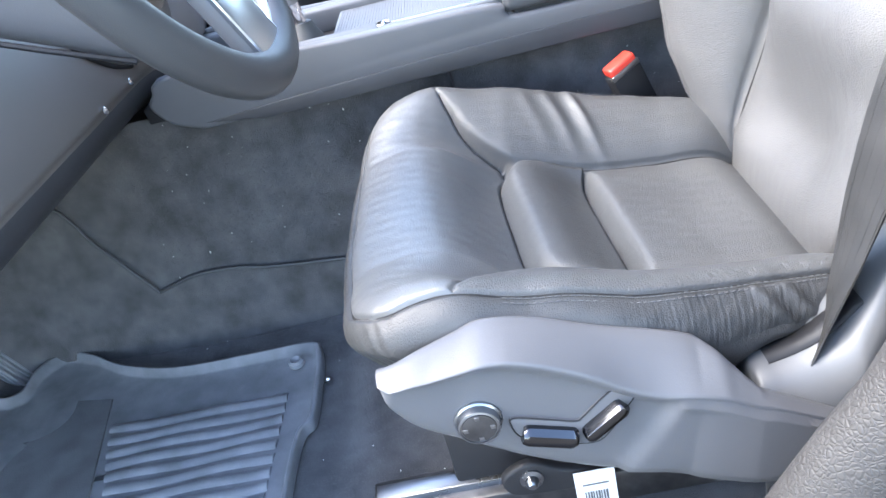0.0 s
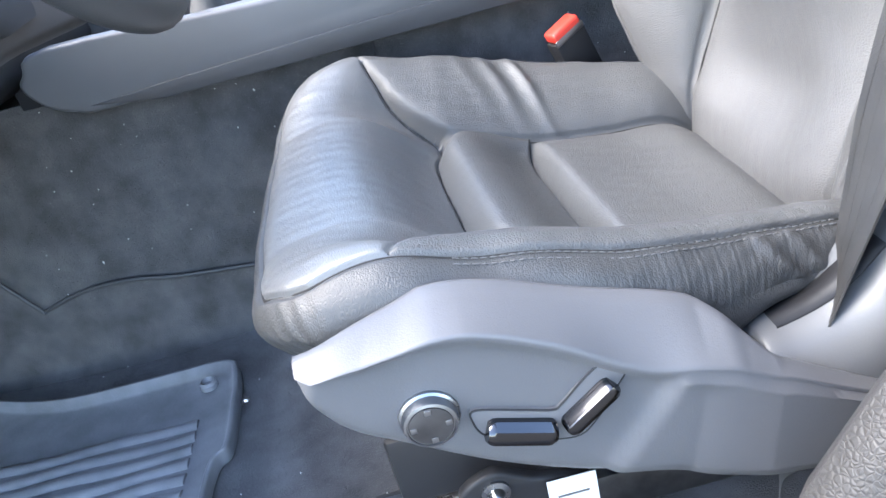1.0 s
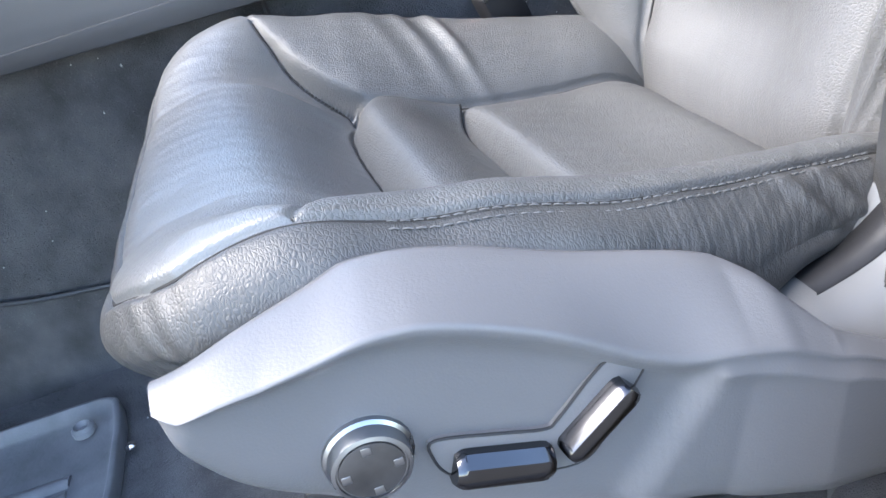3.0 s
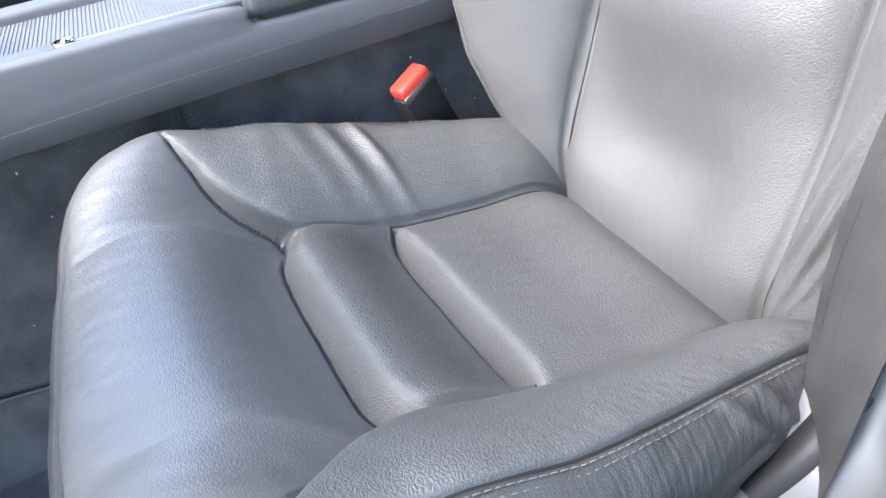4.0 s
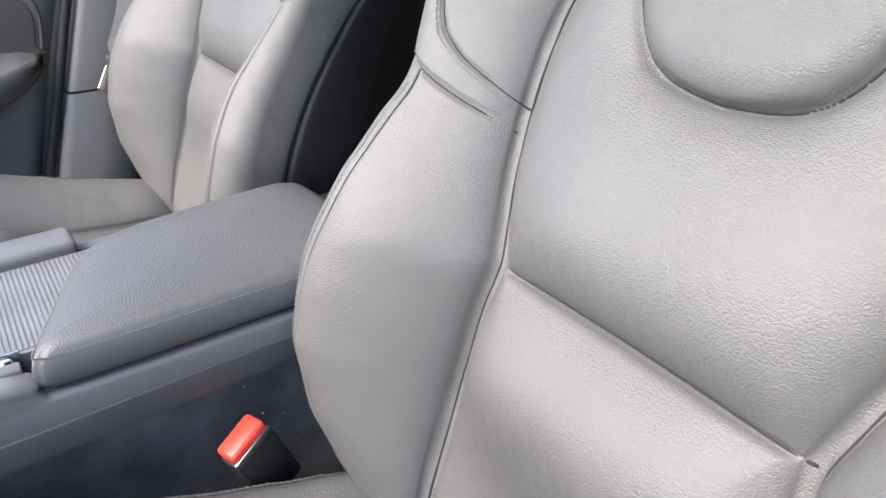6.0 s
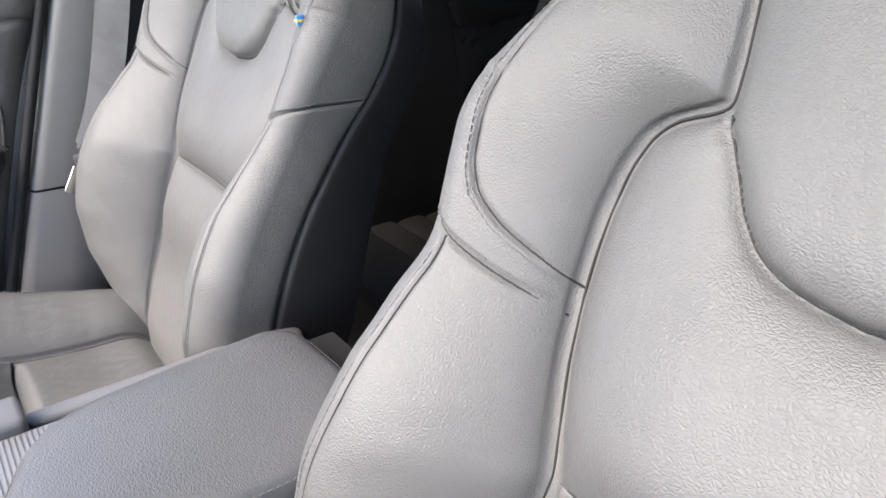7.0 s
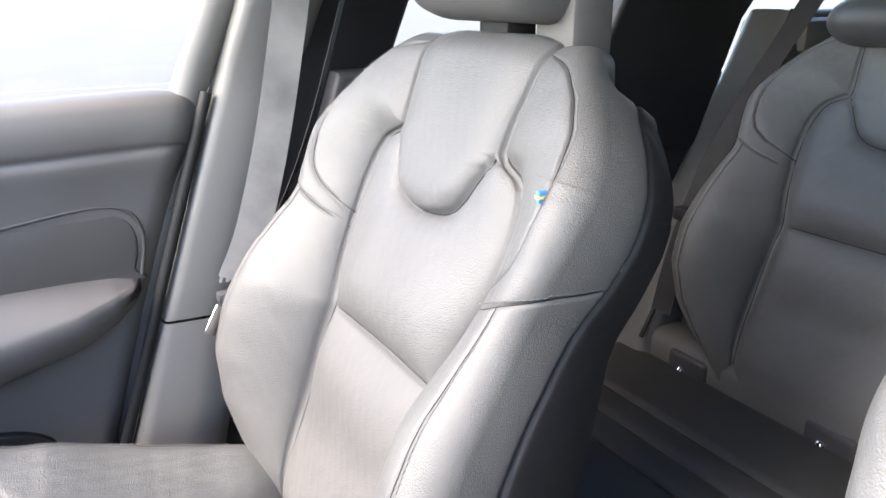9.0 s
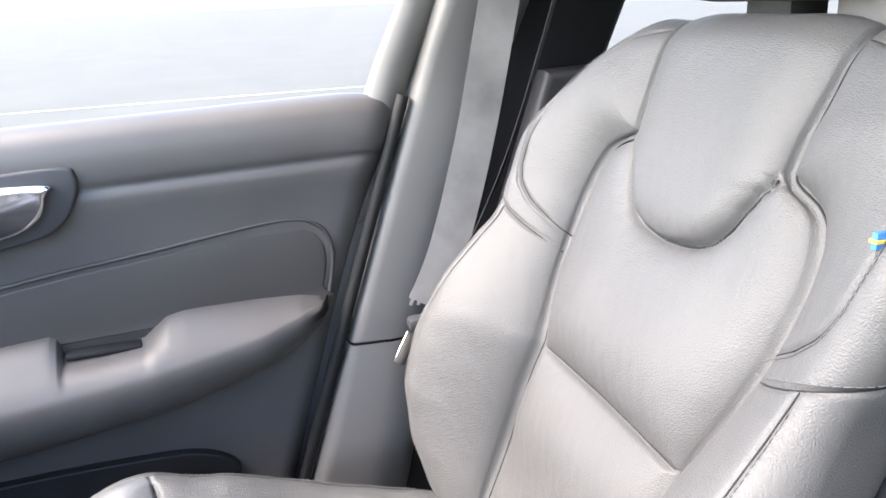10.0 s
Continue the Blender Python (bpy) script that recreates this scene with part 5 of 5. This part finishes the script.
hl2 = smooth_loop([(-0.10, 0.632), (0.0, 0.638), (0.040, 0.655), (0.052, 0.680), (0.048, 0.696), (-0.10, 0.690)], 5)
part("door_handle", prism_bm([(p.x, p.y) for p in hl2], "y", DY - 0.042, DY - 0.028, 0.005), CHROME, handle_plate, "chrome inner door handle")
gl = part("window_pane", mesh_of("window_pane", [(-0.75, DY + 0.035, 0.74), (0.455, DY + 0.035, 0.74), (0.60, DY - 0.03, 1.16), (-0.35, DY - 0.03, 1.16)], [(0, 1, 2, 3)], False), GLASS, door, "clear side window")
gl.visible_shadow = False
part("window_frame", loft_mesh("window_frame", [[(x0 - 0.004, y, z), (x0 + 0.004, y - 0.014, z), (x0 + 0.028, y - 0.016, z), (x0 + 0.05, y - 0.005, z), (x0 + 0.05, y + 0.03, z)] for x0, y, z in ((0.425, DY + 0.012, 0.74), (0.450, DY + 0.010, 0.80), (0.488, DY + 0.005, 0.88), (0.53, DY - 0.01, 1.0), (0.58, DY - 0.03, 1.14))]), PILLAR, door, "pale grey window frame")

# ---- far B pillar with its belt ----
def pillar_mesh(lo, hi):
    rows = []
    for z in np.linspace(lo, hi, 24):
        x0 = 0.395 + (z - 0.48) * 0.335
        w = 0.12 + 0.02 * max(0, (0.43 - z)) / 0.2
        inn = 1.165 - max(0.0, z - 0.8) * 0.25
        if z < 0.43:
            inn -= 0.02 * min(1.0, (0.43 - z) / 0.15)
        rows.append([(x0, inn + 0.05, z), (x0 + 0.001, inn + 0.012, z), (x0 + 0.006, inn + 0.002, z), (x0 + 0.018, inn, z), (x0 + w * 0.5, inn - 0.004, z), (x0 + w * 0.85, inn, z), (x0 + w, inn + 0.015, z), (x0 + w + 0.01, inn + 0.06, z)])
    return loft_mesh("pillar", rows)
pillar = tagged(part("pillar_upper", pillar_mesh(0.435, 1.2), PILLAR), "pale grey centre pillar trim beside the passenger seat", "pillar", kind="structure")
pillar2 = tagged(part("pillar_lower", pillar_mesh(0.05, 0.431), PILLAR), "pale grey lower pillar trim", "pillar", kind="structure")
prear = tagged(part("pillar_rear_trim", prism_bm([(0.46 - 0.36 * 0.335, 0.12), (0.62 - 0.36 * 0.335, 0.12), (0.66 + 0.32 * 0.335, 0.80), (0.69 + 0.7 * 0.335, 1.18), (0.46 + 0.7 * 0.335, 1.18)], "y", 1.175, 1.21, 0.01), PLASTIC_BLACK), "black rear face of the centre pillar", "pillar", kind="structure")
seal = tagged(part("door_seal", tube_bm([(0.382 + (z - 0.48) * 0.335, 1.175, z) for z in np.linspace(0.1, 0.76, 30)], 0.008, 10), RUBBER_BLACK), "black rubber door seal along the pillar", "door seal", kind="structure")
pbelt = strap("seat_belt", "grey seat belt on the passenger pillar, sheen painted in its colour", [(0.60, 1.09, 1.0), (0.575, 1.09, 0.87), (0.54, 1.09, 0.71), (0.50, 1.085, 0.58), (0.468, 1.085, 0.51)], [(0.95, -0.3, 0)] * 5, WEB_SHEEN)
pbelt2 = strap("seat_belt", "black folded seat belt behind the passenger seat", [(0.66, 1.10, 0.90), (0.60, 1.10, 0.72), (0.54, 1.09, 0.60), (0.47, 1.075, 0.50)], [(0.5, 0.85, 0)] * 4, WEB_DARK)
part("tongue_head", box_bm((0.432, 1.03, 0.500), (0.455, 1.05, 0.516), 0.005), PLASTIC_DARK, pbelt, "grey plastic tongue head")
bm = box_bm((-0.009, -0.0015, -0.02), (0.009, 0.0015, 0.02), 0.001)
bm.transform(Matrix.Translation((0.425, 1.03, 0.482)) @ pose(0, 0, 0, 0, 35, 20))
part("tongue", bm, CHROME, pbelt, "bright metal belt tongue")

# ---- rear seat ----
rear_bench = thing("rear_bench", "dark leather rear bench with stitched panels, cushion shade in its colour", "bench")
for r, me in list(BACK_NEW[0].items()):
    if r in (12, 13):
        continue
    me2 = me.copy()
    me2.materials.clear()
    part(BACK_PARTS[r][0], me2, LEATHER_REAR, rear_bench).location = (0.81, 0.72, -0.012)
for me in BACK_NEW[2]:
    part("seam", me, SEAM, rear_bench).location = (0.81, 0.72, -0.012)
def slab(x0, x1, z0, z1, y0=0.12, y1=1.10):
    return box_bm((x0, y0, z0 - 0.12), (x1, y1, z1), 0.022, 4)
# Bench cushion slabs take the darkened leather to paint the front seats' shade.
part("front_roll", slab(0.78, 0.93, 0.22, 0.255), LEATHER_CREASED_SHADED, rear_bench)
part("cushion_strip", slab(0.925, 1.00, 0.22, 0.248), LEATHER_CREASED_SHADED, rear_bench)
part("cushion_strip", slab(0.995, 1.07, 0.22, 0.243), LEATHER_CREASED_SHADED, rear_bench)
part("cushion_rear", slab(1.065, 1.235, 0.21, 0.238), LEATHER_CREASED_SHADED, rear_bench)
part("bench_base", box_bm((0.80, 0.1, FLOOR), (1.3, 1.12, 0.2), 0.02), CARPET, rear_bench)
base_bar = part("anchor_bar", box_bm((1.226, 0.25, 0.20), (1.31, 1.06, 0.288), 0.024, 5), LEATHER_REAR, rear_bench, "grey strip with child seat anchors")
for y in (0.94, 0.66):
    part("anchor_cover", box_bm((1.219, y - 0.055, 0.208), (1.25, y + 0.035, 0.270), 0.012, 4), PLASTIC_DARK, base_bar)
    part("anchor_pin", lathe_bm([(0.011, 0), (0.011, 0.005), (0.008, 0.009), (0.004, 0.011)], Matrix.Translation((1.220, y, 0.236)) @ pose(0, 0, 0, 0, -90), 20), CHROME, base_bar)
side_bolster = thing("rear_side_bolster", "grey leather panel filling the rear corner", "seat trim")
part("panel", prism_bm([(1.22, 0.12), (1.20, 0.27), (1.40, 0.62), (1.52, 0.86), (1.70, 0.86), (1.5, 0.2)], "y", 1.02, 1.14, 0.03, 4), LEATHER_REAR, side_bolster)
part("piping", tube_bm(smooth_loop([(1.205, 1.03, 0.27), (1.40, 1.03, 0.62), (1.52, 1.03, 0.86)], 8, False), 0.004, 8), PLASTIC_BLACK, side_bolster)
rhead = thing("head_restraint", "dark leather rear head restraint folded low", "head restraint")
part("pad", tube_bm([(1.425, y, 0.842 + 0.012 * math.sin(math.pi * (y - 0.58) / 0.30)) for y in np.linspace(0.58, 0.88, 26)], lambda u: 0.07 * max(0.05, 1 - abs(2 * u - 1) ** 5) ** 0.5, 24, squash=0.62), LEATHER_ARM, rhead)
for y in (0.68, 0.78):
    part("post", tube_bm([(1.43, y, 0.74), (1.43, y, 0.81)], 0.007, 12), STEEL, rhead, "dark metal post")
rbelt = strap("seat_belt", "dark seat belt lying over the rear backrest corner", [(1.52, 0.98, 0.90), (1.40, 0.985, 0.75), (1.30, 0.99, 0.60), (1.25, 1.0, 0.45), (1.22, 1.0, 0.33)], [(0, 1, 0)] * 5, WEB_DARK)
part("buckle_stop", box_bm((1.245, 0.965, 0.50), (1.285, 1.02, 0.525), 0.006), PLASTIC_BLACK, rbelt)

# rear door and body side
rdoor = thing("car_door", "dark rear door seen behind the passenger seat", "car door")
part("door_panel", prism_bm([(0.53, 0.10), (0.60, 0.60), (0.66, 0.78), (1.12, 0.79), (1.18, 0.70), (1.22, 0.45), (1.20, 0.10)], "y", 1.14, 1.20, 0.012, 3), PLASTIC_DARK, rdoor)
rg = part("window_pane", mesh_of("window_pane", [(0.62, 1.205, 0.76), (1.2, 1.205, 0.76), (1.3, 1.13, 1.16), (0.72, 1.13, 1.16)], [(0, 1, 2, 3)], False), GLASS, rdoor)
rg.visible_shadow = False
cp = tagged(part("rear_pillar", prism_bm([(1.13, 0.76), (1.26, 1.02), (1.36, 1.20), (1.80, 1.20), (1.50, 0.84), (1.40, 0.6), (1.2, 0.6)], "y", 1.12, 1.18, 0.01), PLASTIC_BLACK), "black rear pillar trim", "pillar", kind="structure")
shelf = tagged(part("rear_side_trim", box_bm((1.53, 1.0, 0.78), (2.09, 1.16, 0.845), 0.02), PILLAR), "grey load bay side trim", "trim", kind="structure")

# ---- body shell that closes the car ----
# Roof stays out of view; front edge and dark lining control light on seats.
roof = tagged(part("roof", box_bm((0.20, -0.45, 1.17), (2.1, 1.21, 1.22), 0.03, 3), HEADLINER), "unseen dark roof lining, placed to shape the light on the seats", "roof", kind="structure")
tail = tagged(part("tail_panel", box_bm((2.1, -0.45, -0.05), (2.15, 1.21, 1.18), 0.01), PLASTIC_DARK), "dark tailgate lining", "panel", kind="structure")
body_near = tagged(part("near_side_panel", box_bm((0.66, -0.46, -0.05), (2.1, -0.42, 1.18), 0.01), PLASTIC_DARK), "dark rear door and side panel", "panel", kind="structure")
body_far = tagged(part("far_side_panel", box_bm((-0.95, 1.20, -0.12), (2.1, 1.24, 0.735), 0.01), PAINT), "dark painted car side", "panel", kind="structure")
load = tagged(part("load_floor", box_bm((1.3, -0.42, 0.0), (2.1, 1.2, 0.30), 0.01), CARPET), "dark load bay carpet", "floor", kind="structure")

# ---- outside ----
ground = tagged(part("ground", mesh_of("ground", [(-1500, -1500, -0.35), (1500, -1500, -0.35), (1500, 1500, -0.35), (-1500, 1500, -0.35)], [(0, 1, 2, 3)], False), CONCRETE), "pale sunlit concrete forecourt", "ground", kind="structure")
for y, w in ((4.2, 0.08), (6.5, 0.10), (11.0, 0.12)):
    tagged(part("road_line", mesh_of("road_line", [(-30, y, -0.345), (30, y + 1.5, -0.345), (30, y + w + 1.5, -0.345), (-30, y + w, -0.345)], [(0, 1, 2, 3)], False), LINE_PAINT), "faded pale painted line on the concrete", "line", kind="structure")
